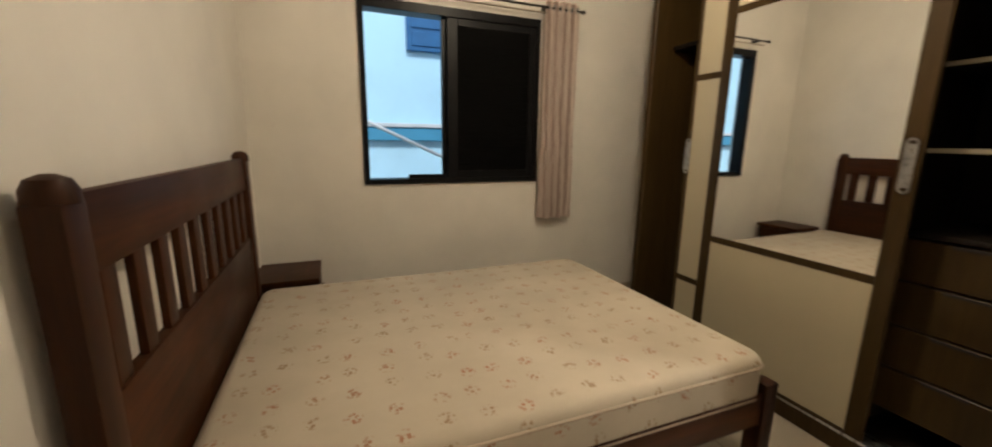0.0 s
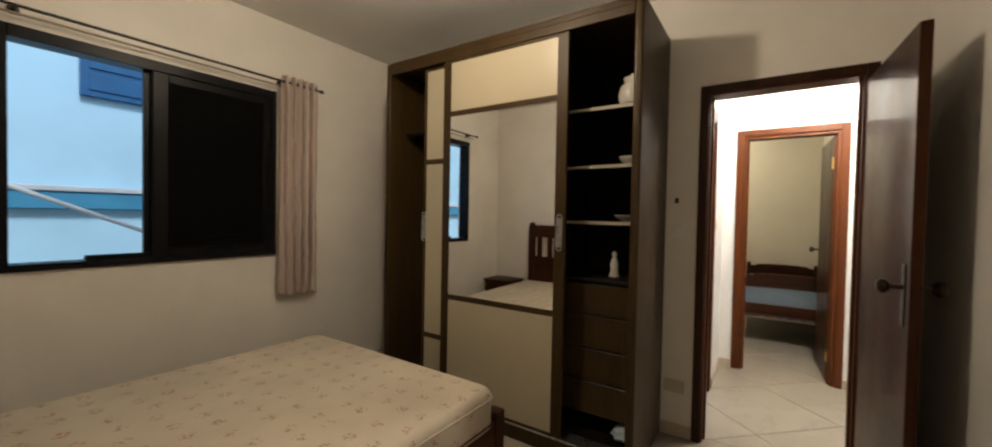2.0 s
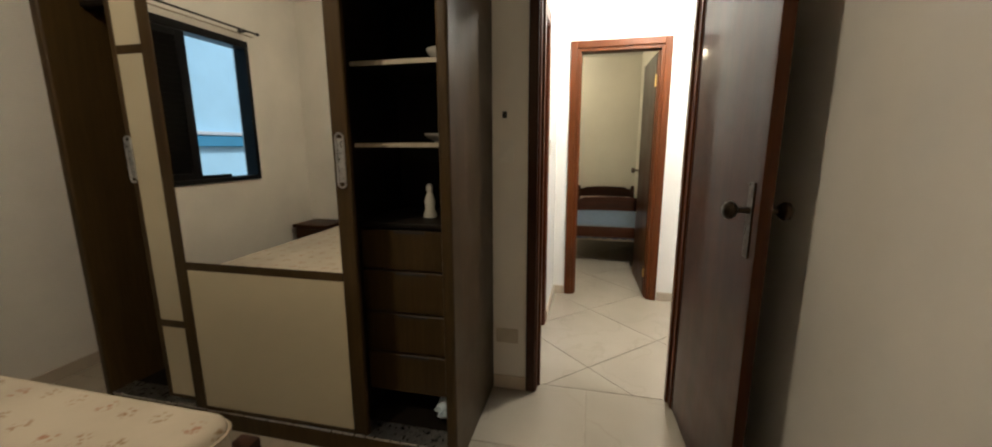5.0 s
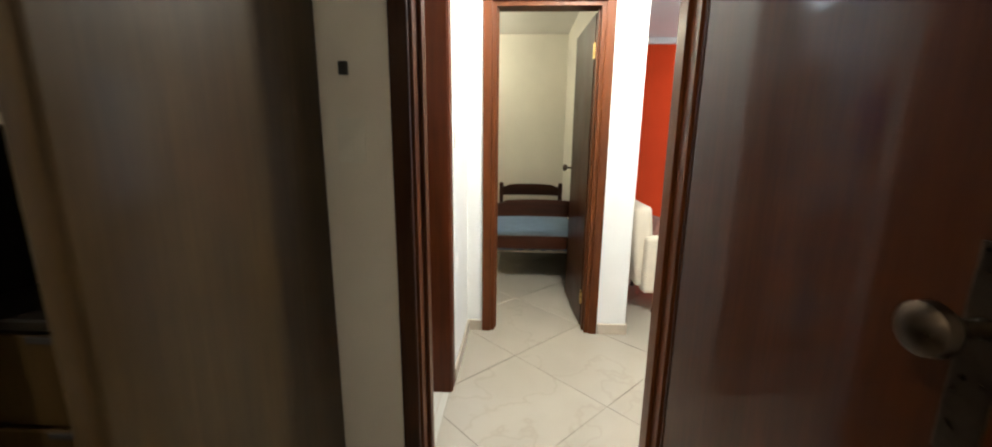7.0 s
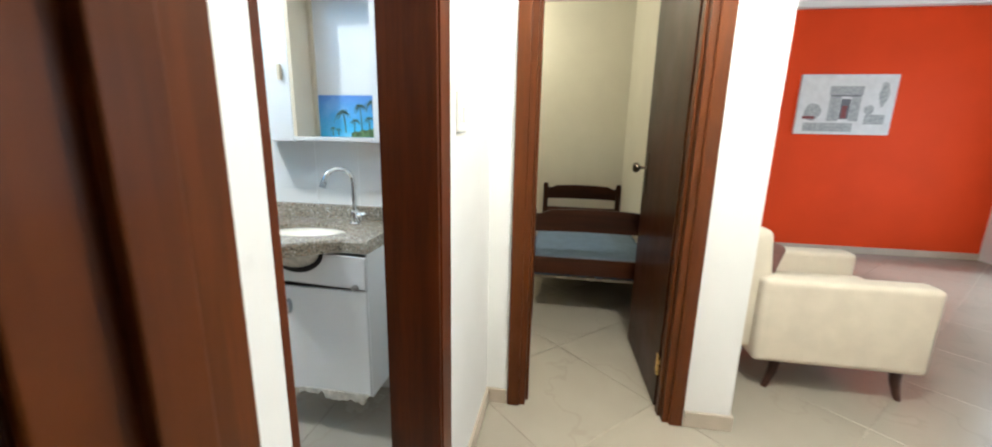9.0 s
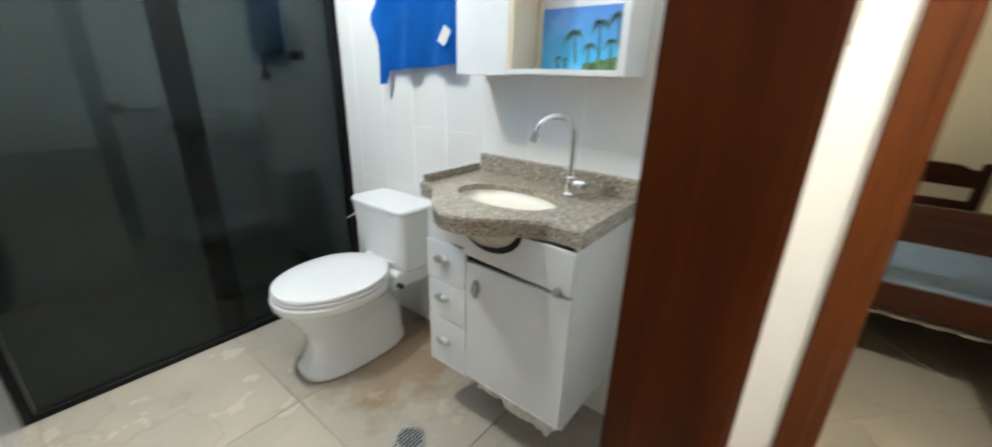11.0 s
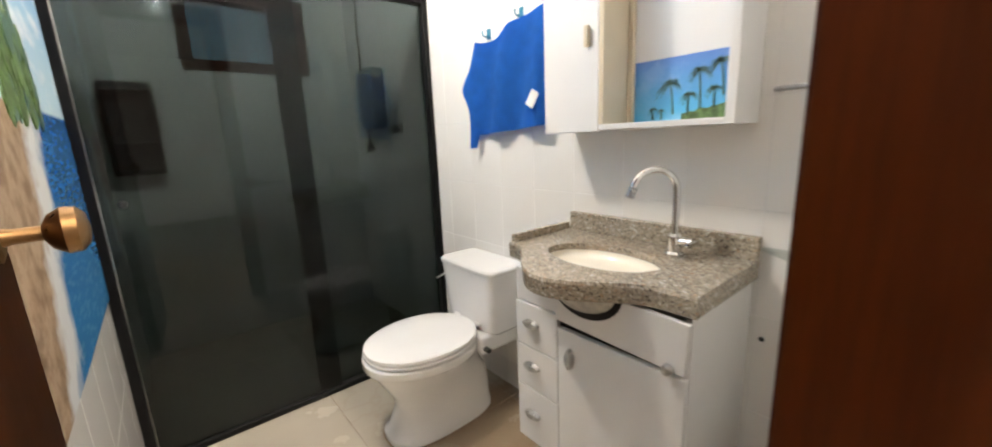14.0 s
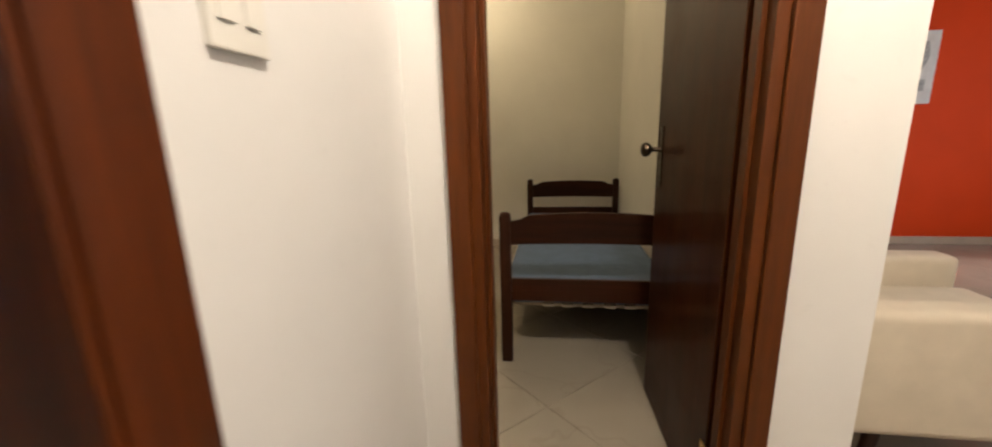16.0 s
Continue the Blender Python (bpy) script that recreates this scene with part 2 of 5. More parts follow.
def sticker_mat(name):
    m, t, b = nodes(name)
    c = t.nodes.new("ShaderNodeTexCoord")
    s = t.nodes.new("ShaderNodeSeparateXYZ")
    t.links.new(c.outputs["Object"], s.inputs[0])
    col = mixed(t, ramp(t, s.outputs["Z"], 1.22, 1.43), (0.1, 0.52, 0.8), (0.12, 0.2, 0.62))
    t.links.new(mixed(t, ramp(t, noisy(t, coords(t), 9, 5), 0.5, 0.75, 0, 0.4), col, (0.5, 0.65, 0.85)), b.inputs["Base Color"])
    b.inputs["Roughness"].default_value = 0.3
    return m


WALL = paint("bedroom_wall_paint", (0.76, 0.72, 0.655), 0.42)
WHITE = paint("white_wall_paint", (0.78, 0.77, 0.75), 0.5, 0.05)
CEIL = paint("ceiling_paint", (0.76, 0.74, 0.7), 0.7, 0.05)
RED = paint("red_wall_paint", (0.68, 0.058, 0.007), 0.6, 0.06)
CREAM = paint("cream_wall_paint", (0.76, 0.73, 0.65), 0.5, 0.05)
RED.node_tree.nodes["Principled BSDF"].inputs["Specular IOR Level"].default_value = 0.15
FACADE = paint("facade_plaster", (0.43, 0.7, 0.88), 0.8, 0.1, 0.5, 0.5)
WOOD_BED = wood("bed_wood", (0.02, 0.0055, 0.0012), (0.066, 0.0185, 0.0038), "Y", 0.4, 0.04)
WOOD_BED_Z = wood("bed_wood_upright", (0.02, 0.0055, 0.0012), (0.066, 0.0185, 0.0038), "Z", 0.4, 0.04)
WOOD_BED_X = wood("bed_wood_side", (0.02, 0.0055, 0.0012), (0.066, 0.0185, 0.0038), "X", 0.4, 0.04)
SINGLE = wood("single_bed_wood", (0.014, 0.004, 0.0012), (0.046, 0.0115, 0.0032), "Y", 0.4, 0.04)
SINGLE_Z = wood("single_bed_wood_upright", (0.014, 0.004, 0.0012), (0.046, 0.0115, 0.0032), "Z", 0.4, 0.04)
SINGLE_X = wood("single_bed_wood_side", (0.014, 0.004, 0.0012), (0.046, 0.0115, 0.0032), "X", 0.4, 0.04)
DOOR_WOOD = wood("door_wood", (0.028, 0.0066, 0.0011), (0.05, 0.0125, 0.002), "Z", 0.34, 0.2)
door_gloss = DOOR_WOOD.node_tree.nodes["Principled BSDF"]
door_gloss.inputs["Specular IOR Level"].default_value = 0.08
door_gloss.inputs["Coat Roughness"].default_value = 0.07
CASING = wood("casing_wood", (0.062, 0.0155, 0.0026), (0.102, 0.027, 0.0045), "Z", 0.34, 0.06)
CASING_B = wood("casing_wood_brown", (0.048, 0.0095, 0.0014), (0.095, 0.02, 0.003), "Z", 0.36, 0.06)
# on the bedroom doorway this dark tone is shade put into the wood colour
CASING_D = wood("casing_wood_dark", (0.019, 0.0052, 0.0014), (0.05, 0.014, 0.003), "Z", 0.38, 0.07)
WARD = wood("wardrobe_laminate", (0.031, 0.0175, 0.0053), (0.051, 0.0295, 0.0092), "Z", 0.36, 0.08)
# near-black laminate: the shade inside the wardrobe is put into this colour
WARD_IN_SHADED = wood("wardrobe_inside_shaded", (0.004, 0.0026, 0.0013), (0.008, 0.005, 0.0025), "Z", 0.55, 0.0)
SHELF_EDGE = plain("shelf_edge", (0.34, 0.29, 0.22), 0.5)
PANEL_W = plain("painted_glass_panel", (0.41, 0.355, 0.25), 0.25, 0.015, 1.0)
MIRROR = mirror_mat("mirror_silver")
ALU = plain("black_aluminium", (0.007, 0.007, 0.008), 0.35, 0.3, 14)
LOUVRE = plain("black_louvre", (0.001, 0.001, 0.001), 0.8, 0.3, 14)
for dull in (LOUVRE, ALU):
    dull.node_tree.nodes["Principled BSDF"].inputs["Specular IOR Level"].default_value = 0.12
ROD = plain("dark_rod", (0.02, 0.017, 0.015), 0.35)
CURTAIN = curtain_mat("striped_curtain")
MATTRESS = floral("floral_mattress_cloth")
PIPING = plain("mattress_piping", (0.42, 0.34, 0.26), 0.85)
BLUE_CLOTH = plain("blue_mattress_cloth", (0.1, 0.15, 0.235), 0.85, 0.15, 12)
BRASS = metal("aged_brass", (0.26, 0.15, 0.07), 0.35)
HINGE = metal("bright_brass", (0.8, 0.55, 0.2), 0.3)
BRONZE = metal("dark_bronze", (0.06, 0.042, 0.028), 0.34)
CHROME = metal("chrome", (0.78, 0.78, 0.78), 0.08)
STEEL = metal("brushed_steel", (0.5, 0.5, 0.5), 0.3)
FLOOR_T = marble_tile("beige_floor_tile", (0.33, 0.287, 0.23), (0.18, 0.14, 0.1))
BATH_T = marble_tile("bathroom_floor_tile", (0.45, 0.41, 0.345), (0.3, 0.22, 0.14), 0.2, 0.65)
GROUT = plain("grout", (0.37, 0.31, 0.24), 0.9, 0.3, 20)
WTILE = plain("white_glazed_tile", (0.86, 0.85, 0.82), 0.12, 0.03, 3, 0.3, 0.12)
WGROUT = plain("wall_grout", (0.8, 0.8, 0.79), 0.8, 0.08, 20)
CERAMIC = plain("white_ceramic", (0.84, 0.84, 0.84), 0.08, 0.03, 3, 0.5)
BASIN = plain("cream_ceramic", (0.93, 0.88, 0.77), 0.15, 0.03, 3, 0.4)
SEAT = plain("white_plastic", (0.85, 0.85, 0.85), 0.25, 0.03, 3)
LACQUER = plain("white_lacquer", (0.82, 0.82, 0.82), 0.25, 0.04, 3, 0.2)
SWOLLEN = plain("swollen_chipboard", (0.7, 0.66, 0.58), 0.9, 0.4, 30)
# near-black colour that puts the shade of gaps and openings onto solid pieces
GAP_SHADE = plain("painted_gap_shade", (0.015, 0.013, 0.012), 0.8)
GRANITE = granite("granite")
SMOKED = glass_mat("smoked_glass", (0.29, 0.34, 0.345), 0.75)
CLEAR = glass_mat("clear_glass", (0.88, 0.92, 0.92))
SHELF_GLASS = glass_mat("shelf_glass", (0.93, 0.96, 0.95), 0.25)
TOWEL = plain("blue_towel_cloth", (0.005, 0.15, 0.6), 0.95, 0.15, 20)
TAG = plain("white_tag", (0.8, 0.8, 0.78), 0.7)
HOOKBLUE = plain("teal_plastic", (0.03, 0.25, 0.38), 0.4)
MURAL = mural_mat("beach_print")
STICKER = sticker_mat("palm_print_sky")
PALM = plain("palm_print_green", (0.1, 0.19, 0.15), 0.35, 0.4, 60)
BUSH = plain("print_bush_green", (0.16, 0.27, 0.1), 0.35, 0.7, 50)
CREAM_BOARD = plain("cream_board", (0.75, 0.66, 0.5), 0.4, 0.08, 4)
FABRIC = plain("cream_upholstery", (0.66, 0.58, 0.46), 0.85, 0.1, 10)
LEGWOOD = wood("armchair_leg_wood", (0.03, 0.012, 0.008), (0.07, 0.03, 0.018), "Z", 0.35, 0.2)
CUSHION = plain("brown_cushion_cloth", (0.22, 0.1, 0.08), 0.9, 0.3, 20)
SKIRT = plain("tile_skirting", (0.5, 0.42, 0.33), 0.3, 0.15, 6, 0.1)
PLATE = plain("beige_plastic", (0.5, 0.44, 0.35), 0.45)
SWITCHW = plain("white_switch_plastic", (0.78, 0.76, 0.7), 0.4)
BLACK = plain("black_plastic", (0.015, 0.015, 0.015), 0.4)
CANVAS_L = plain("print_light", (0.72, 0.72, 0.72), 0.6, 0.15, 12)
CANVAS_M = plain("print_grey", (0.45, 0.46, 0.47), 0.6, 0.4, 40)
CANVAS_D = plain("print_dark", (0.16, 0.16, 0.18), 0.6, 0.4, 40)
CANVAS_R = plain("print_red", (0.22, 0.045, 0.045), 0.6, 0.3, 40)
BLUE_OUT = plain("blue_grey_band", (0.05, 0.26, 0.44), 0.6, 0.15, 4)
ROOF_OUT = plain("roof_sheet", (0.55, 0.6, 0.64), 0.6, 0.15, 5)
WINBLUE = plain("dark_blue_shutter", (0.02, 0.12, 0.3), 0.4, 0.2, 8)
PORCELAIN = plain("bowl_porcelain", (0.55, 0.52, 0.45), 0.2, 0.1, 12)


# ---- mesh helpers ----
def box(bm, a, b, bevel=0.0, segs=2, m=None):
    lo, hi = [min(p, q) for p, q in zip(a, b)], [max(p, q) for p, q in zip(a, b)]
    vs = bmesh.ops.create_cube(bm, size=1)["verts"]
    for v in vs:
        v.co = Vector([lo[i] + (v.co[i] + 0.5) * (hi[i] - lo[i]) for i in range(3)])
    if bevel:
        es = list({e for v in vs for e in v.link_edges})
        out = bmesh.ops.bevel(bm, geom=es, offset=bevel, segments=segs, profile=0.6, affect="EDGES")
        vs = list({v for f in out["faces"] for v in f.verts} | {v for v in vs if v.is_valid})
    if m:
        bmesh.ops.transform(bm, matrix=m, verts=vs)
    return bm


def cyl(bm, p0, p1, r0, r1=None, segs=16):
    p0, p1 = Vector(p0), Vector(p1)
    d = p1 - p0
    m = Matrix.Translation((p0 + p1) / 2) @ d.to_track_quat("Z", "Y").to_matrix().to_4x4()
    bmesh.ops.create_cone(bm, cap_ends=True, segments=segs, radius1=r0, radius2=r0 if r1 is None else r1, depth=d.length, matrix=m)
    return bm


def tube(bm, pts, r, segs=10):
    pts = [Vector(p) for p in pts]
    rings = []
    side = None
    for i, p in enumerate(pts):
        d = (pts[min(i + 1, len(pts) - 1)] - pts[max(i - 1, 0)]).normalized()
        side = (side - d * side.dot(d)).normalized() if side else d.orthogonal().normalized()
        up = d.cross(side)
        rr = r[i] if isinstance(r, (list, tuple)) else r
        rings.append([bm.verts.new(p + rr * (math.cos(a) * side + math.sin(a) * up)) for a in (2 * math.pi * k / segs for k in range(segs))])
    for a, b in zip(rings, rings[1:]):
        for k in range(segs):
            bm.faces.new((a[k], a[(k + 1) % segs], b[(k + 1) % segs], b[k]))
    bm.faces.new(rings[0][::-1])
    bm.faces.new(rings[-1])
    return bm


def lathe(bm, profile, centre=(0, 0, 0), segs=24, m=None):
    rings = []
    for r, z in profile:
        rings.append([bm.verts.new((centre[0] + r * math.cos(a), centre[1] + r * math.sin(a), centre[2] + z)) for a in (2 * math.pi * k / segs for k in range(segs))])
    for a, b in zip(rings, rings[1:]):
        for k in range(segs):
            bm.faces.new((a[k], a[(k + 1) % segs], b[(k + 1) % segs], b[k]))
    bm.faces.new(rings[0][::-1])
    bm.faces.new(rings[-1])
    if m:
        bmesh.ops.transform(bm, matrix=m, verts=[v for ring in rings for v in ring])
    return bm


def loft(bm, rings, close=True):
    made = [[bm.verts.new(p) for p in ring] for ring in rings]
    n = len(made[0])
    for a, b in zip(made, made[1:]):
        for k in range(n):
            bm.faces.new((a[k], a[(k + 1) % n], b[(k + 1) % n], b[k]))
    if close:
        bm.faces.new(made[0][::-1])
        bm.faces.new(made[-1])
    return bm


def oval(cx, cy, z, rx, ry, n=32, power=2.0):
    out = []
    for k in range(n):
        a = 2 * math.pi * k / n
        c, s = math.cos(a), math.sin(a)
        out.append((cx + rx * math.copysign(abs(c) ** (2 / power), c), cy + ry * math.copysign(abs(s) ** (2 / power), s), z))
    return out


def slab(bm, outline, z0, z1):
    return loft(bm, [[(x, y, z0) for x, y in outline], [(x, y, z1) for x, y in outline]])


def part(name, bm, material, parent=None, label="", smooth=False):
    bmesh.ops.recalc_face_normals(bm, faces=bm.faces)
    me = bpy.data.meshes.new(name)
    bm.to_mesh(me)
    bm.free()
    me.materials.append(material)
    ob = new(name, me)
    if smooth:
        for p in me.polygons:
            p.use_smooth = True
        me.set_sharp_from_angle(angle=radians(38))
    if parent:
        ob.parent = parent
    if label:
        ob["label"] = label
    return ob


def B():
    return bmesh.new()


def thing(name, label, category, place=(0, 0, 0), turn=0.0, group=""):
    e = new(name)
    e.empty_display_size = 0.1
    e.matrix_world = pose(*place, 0, 0, turn)
    return tagged(e, label, category, group)


def setting(name, bm, material, label, category, smooth=False):
    return tagged(part(name, bm, material, None, "", smooth), label, category, "", "structure")


def boxes(*pairs):
    bm = B()
    for a, b in pairs:
        box(bm, a, b)
    return bm


# ---- structure: walls ----
H = 2.8
setting("wall_west", boxes(((-0.62, -0.84, -0.1), (-0.48, 3.03, H))), WALL, "warm cream painted wall behind the headboard", "wall")
WX0, WX1, WZ0, WZ1 = 0.185, 1.475, 1.035, 2.215
setting("wall_north", boxes(((-0.48, 2.89, -0.1), (WX0, 3.03, H)), ((WX1, 2.89, -0.1), (2.64, 3.03, H)),
        ((WX0, 2.89, -0.1), (WX1, 3.03, WZ0)), ((WX0, 2.89, WZ1), (WX1, 3.03, H))), WALL, "warm cream painted wall with a window opening", "wall")
setting("wall_south", boxes(((-0.48, -0.84, -0.1), (2.64, -0.7, H))), WALL, "warm cream painted wall beside the open door", "wall")
DY0, DY1 = -0.497, 0.207
setting("wall_east", boxes(((2.64, DY1, -0.1), (2.71, 3.03, H)), ((2.64, -0.84, -0.1), (2.71, DY0, H)), ((2.64, DY0, 2.1), (2.71, DY1, H))),
        WALL, "warm cream painted wall with a doorway to the hall", "wall")
setting("wall_hall_west", boxes(((2.71, DY1, -0.1), (2.78, 0.25, H)), ((2.71, -4.74, -0.1), (2.78, DY0, H)), ((2.71, DY0, 2.1), (2.78, DY1, H))),
        WHITE, "white painted wall round the bedroom doorway", "wall")
BX0, BX1, WB = 2.885, 3.49, 0.4
setting("wall_hall_north", boxes(((2.71, 0.25, -0.1), (BX0, 0.315, H)), ((BX1, 0.25, -0.1), (4.2, 0.315, H)), ((BX0, 0.25, 2.1), (BX1, 0.315, H))),
        WHITE, "white painted hall wall with the bathroom doorway", "wall")
setting("wall_bath_south", boxes(((2.71, 0.315, -0.1), (BX0, WB, H)), ((BX1, 0.315, -0.1), (4.2, WB, H)), ((BX0, 0.315, 2.1), (BX1, WB, H))),
        WHITE, "white bathroom wall round its doorway", "wall")
EY0, EY1 = -0.58, 0.097
setting("wall_hall_east", boxes(((4.2, EY1, -0.1), (4.26, WB, H)), ((4.2, -0.825, -0.1), (4.26, EY0, H)), ((4.2, EY0, 2.1), (4.26, EY1, H))),
        WHITE, "white painted hall wall with a doorway to the small bedroom", "wall")
setting("wall_small_bedroom_west", boxes(((4.26, EY1, -0.1), (4.32, 1.8, H)), ((4.26, -0.72, -0.1), (4.32, EY0, H)), ((4.26, EY0, 2.1), (4.32, EY1, H))),
        CREAM, "pale cream wall round the small bedroom doorway", "wall")
setting("wall_small_bedroom_south", boxes(((4.26, -0.78, -0.1), (7.49, -0.72, H))), CREAM, "pale cream small bedroom wall", "wall")
setting("wall_small_bedroom_east", boxes(((7.35, -0.72, -0.1), (7.49, 1.8, H))), CREAM, "pale cream wall behind the single bed", "wall")
setting("wall_small_bedroom_north", boxes(((4.26, 1.8, -0.1), (7.49, 1.94, H))), CREAM, "pale cream small bedroom wall", "wall")
setting("wall_living_north", boxes(((4.26, -0.825, -0.1), (7.6, -0.78, H))), WHITE, "white painted living room wall", "wall")
setting("wall_red", boxes(((7.6, -4.74, -0.1), (7.74, -0.78, H))), RED, "orange-red painted living room feature wall", "wall")
LX0, LX1 = 4.6, 7.0
# unseen wall; its opening is added to bring light into the living room
setting("wall_living_south", boxes(((2.78, -4.74, -0.1), (LX0, -4.6, H)), ((LX1, -4.74, -0.1), (7.6, -4.6, H)), ((LX0, -4.74, -0.1), (LX1, -4.6, 0.4)),
        ((LX0, -4.74, 2.2), (LX1, -4.6, H))), WHITE, "unseen white living room wall with a wide opening added for light", "wall")
SX0, SX1, SZ0, SZ1 = 3.24, 3.93, 1.65, 2.1
setting("wall_bath_west", boxes(((2.71, WB, -0.1), (2.8235, 3.44, H))), WGROUT, "white tiled bathroom wall with a beach print", "wall")
setting("wall_bath_east", boxes(((4.2015, WB, -0.1), (4.26, 3.44, H))), WGROUT, "white tiled bathroom wall behind the vanity", "wall")
setting("wall_bath_north", boxes(((2.8235, 3.3015, -0.1), (SX0, 3.44, H)), ((SX1, 3.3015, -0.1), (4.2015, 3.44, H)), ((SX0, 3.3015, -0.1), (SX1, 3.44, SZ0)),
        ((SX0, 3.3015, SZ1), (SX1, 3.44, H))), WGROUT, "white tiled shower wall with a small high window", "wall")

# ---- structure: ceilings and floors ----
setting("ceiling_bedroom", boxes(((-0.48, -0.7, 2.74), (2.64, 2.89, 2.86))), CEIL, "off-white painted bedroom ceiling", "ceiling")
setting("ceiling_hall", boxes(((2.78, -0.838, 2.66), (4.2, 0.25, 2.86))), WHITE, "white painted hall ceiling", "ceiling")
setting("ceiling_living", boxes(((2.78, -4.6, 2.66), (7.6, -0.838, 2.86))), WHITE, "white painted living room ceiling", "ceiling")
setting("ceiling_bathroom", boxes(((2.774, WB, 2.55), (4.206, 3.306, 2.86))), WHITE, "white painted bathroom ceiling", "ceiling")
setting("ceiling_small_bedroom", boxes(((4.32, -0.72, 2.66), (7.35, 1.8, 2.86))), WHITE, "white painted small bedroom ceiling", "ceiling")
cn = B()
box(cn, (7.52, -4.6, 2.585), (7.6, -0.838, 2.66), 0.012)
box(cn, (4.2, -0.905, 2.6), (7.52, -0.825, 2.66), 0.012)
setting("trim_cornice", cn, WHITE, "white moulded plaster cornice under the ceiling", "cornice")

floor_bed = setting("floor_bedroom", boxes(((-0.48, -0.7, -0.12), (2.78, 2.89, -0.004))), GROUT, "beige polished porcelain tile floor", "floor")
floor_hall = setting("floor_hall", boxes(((2.78, -4.6, -0.12), (7.6, 0.25, -0.004)), ((4.2, 0.25, -0.12), (7.49, 1.8, -0.004))), GROUT, "beige porcelain tiles laid diagonally", "floor")
floor_bath = setting("floor_bathroom", boxes(((2.774, 0.25, -0.12), (4.2, 3.306, -0.004))), GROUT, "pale veined bathroom floor tiles", "floor")


# ---- doors ----
def casing(name, w, lo, hi, face0, face1, along, material, jamb, label, inside=None, tight=False, bare=False):
    # frame of a doorway: two uprights and a head, each with a lining and a moulded architrave on both faces
    e = thing(name, label, "door frame")
    e["kind"] = "structure"
    t = 0.005 if bare else 0.016

    def put(nm, u0, u1, v0, v1, z0, z1, bev, mat):
        bm = B()
        a, b = ((u0, v0, z0), (u1, v1, z1)) if along == "x" else ((v0, u0, z0), (v1, u1, z1))
        box(bm, a, b, bev)
        part(nm, bm, mat, e)

    put("jamb", lo, lo + jamb, face0, face1, 0, 2.1, 0.002, material)
    put("jamb", hi - jamb, hi, face0, face1, 0, 2.1, 0.002, material)
    put("jamb_head", lo + jamb, hi - jamb, face0, face1, 2.1 - jamb, 2.1, 0.002, material)
    mid = (face0 + face1) / 2
    put("door_stop", lo + jamb, lo + jamb + 0.012, mid - 0.02, mid + 0.02, 0, 2.1 - jamb, 0.002, material)
    if not bare:
        put("door_stop", hi - jamb - 0.012, hi - jamb, mid - 0.02, mid + 0.02, 0, 2.1 - jamb, 0.002, material)
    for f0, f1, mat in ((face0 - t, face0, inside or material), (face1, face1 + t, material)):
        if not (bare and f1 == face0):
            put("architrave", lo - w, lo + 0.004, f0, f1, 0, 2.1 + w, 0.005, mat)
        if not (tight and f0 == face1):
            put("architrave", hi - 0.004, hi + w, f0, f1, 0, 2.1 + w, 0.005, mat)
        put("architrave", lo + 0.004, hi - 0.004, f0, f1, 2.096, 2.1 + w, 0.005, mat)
    return e


# one wood in two tones: bedroom face coloured as shaded, hall side as lit
casing("door_frame", 0.045, DY0, DY1, 2.64, 2.78, "y", CASING, 0.012, "varnished wooden frame of the bedroom doorway, bedroom face coloured darker as shade", CASING_D, True)
casing("door_frame", 0.08, BX0, BX1, 0.25, WB, "x", CASING_B, 0.015, "reddish varnished wooden frame of the bathroom doorway", None, False, True)
casing("door_frame", 0.052, EY0, EY1, 4.2, 4.32, "y", CASING, 0.03, "reddish varnished wooden frame of the small bedroom doorway")


def door_leaf(name, label, hinge, turn, width, kz, brass):
    # leaf along local +x from its hinge; kz: height of the knob
    e = thing(name, label, "door", hinge, turn)
    bm = B()
    box(bm, (0.004, -0.0175, 0.008), (width, 0.0175, 2.06), 0.003)
    part("leaf", bm, DOOR_WOOD, e)
    for s in (-1, 1) if brass is not BRASS else (-1,):
        bm = B()
        kx = width - 0.06
        if brass is BRASS:
            lathe(bm, [(0.028, 0), (0.028, 0.003), (0.02, 0.006)], m=Matrix.Translation((kx, s * 0.0175, kz)) @ pose(0, 0, 0, -90 * s))
        else:
            box(bm, (kx - 0.02, s * 0.0175, kz - 0.145), (kx + 0.02, s * 0.0215, kz + 0.085), 0.0018)
        part("escutcheon", bm, brass, e, "aged metal plate")
        bm = B()
        lathe(bm, [(0.011, 0.0), (0.009, 0.012), (0.009, 0.034), (0.02, 0.04), (0.028, 0.052), (0.027, 0.064), (0.018, 0.072), (0.004, 0.074)],
              m=Matrix.Translation((kx, s * 0.0205, kz)) @ pose(0, 0, 0, -90 * s))
        part("knob", bm, brass, e, "round aged metal knob", True)
    for z in (0.22, 1.84):
        bm = B()
        cyl(bm, (0.0, 0.018, z - 0.045), (0.0, 0.018, z + 0.045), 0.007, segs=10)
        box(bm, (-0.004, 0.0165, z - 0.045), (0.036, 0.0195, z + 0.045), 0.001)
        part("hinge", bm, HINGE, e, "brass hinge")
    return e


door_leaf("door_1", "dark varnished wooden bedroom door standing open against the wall", (2.625, -0.512, 0), 182.7, 0.7, 1.12, BRONZE)
door_leaf("door_2", "reddish-brown varnished wooden bathroom door standing open inwards", (2.895, 0.437, 0), 93.5, 0.6, 1.11, BRASS)
door_leaf("door_3", "dark varnished wooden small bedroom door standing open inwards", (4.3, -0.552, 0), 2.0, 0.66, 1.08, BRONZE)


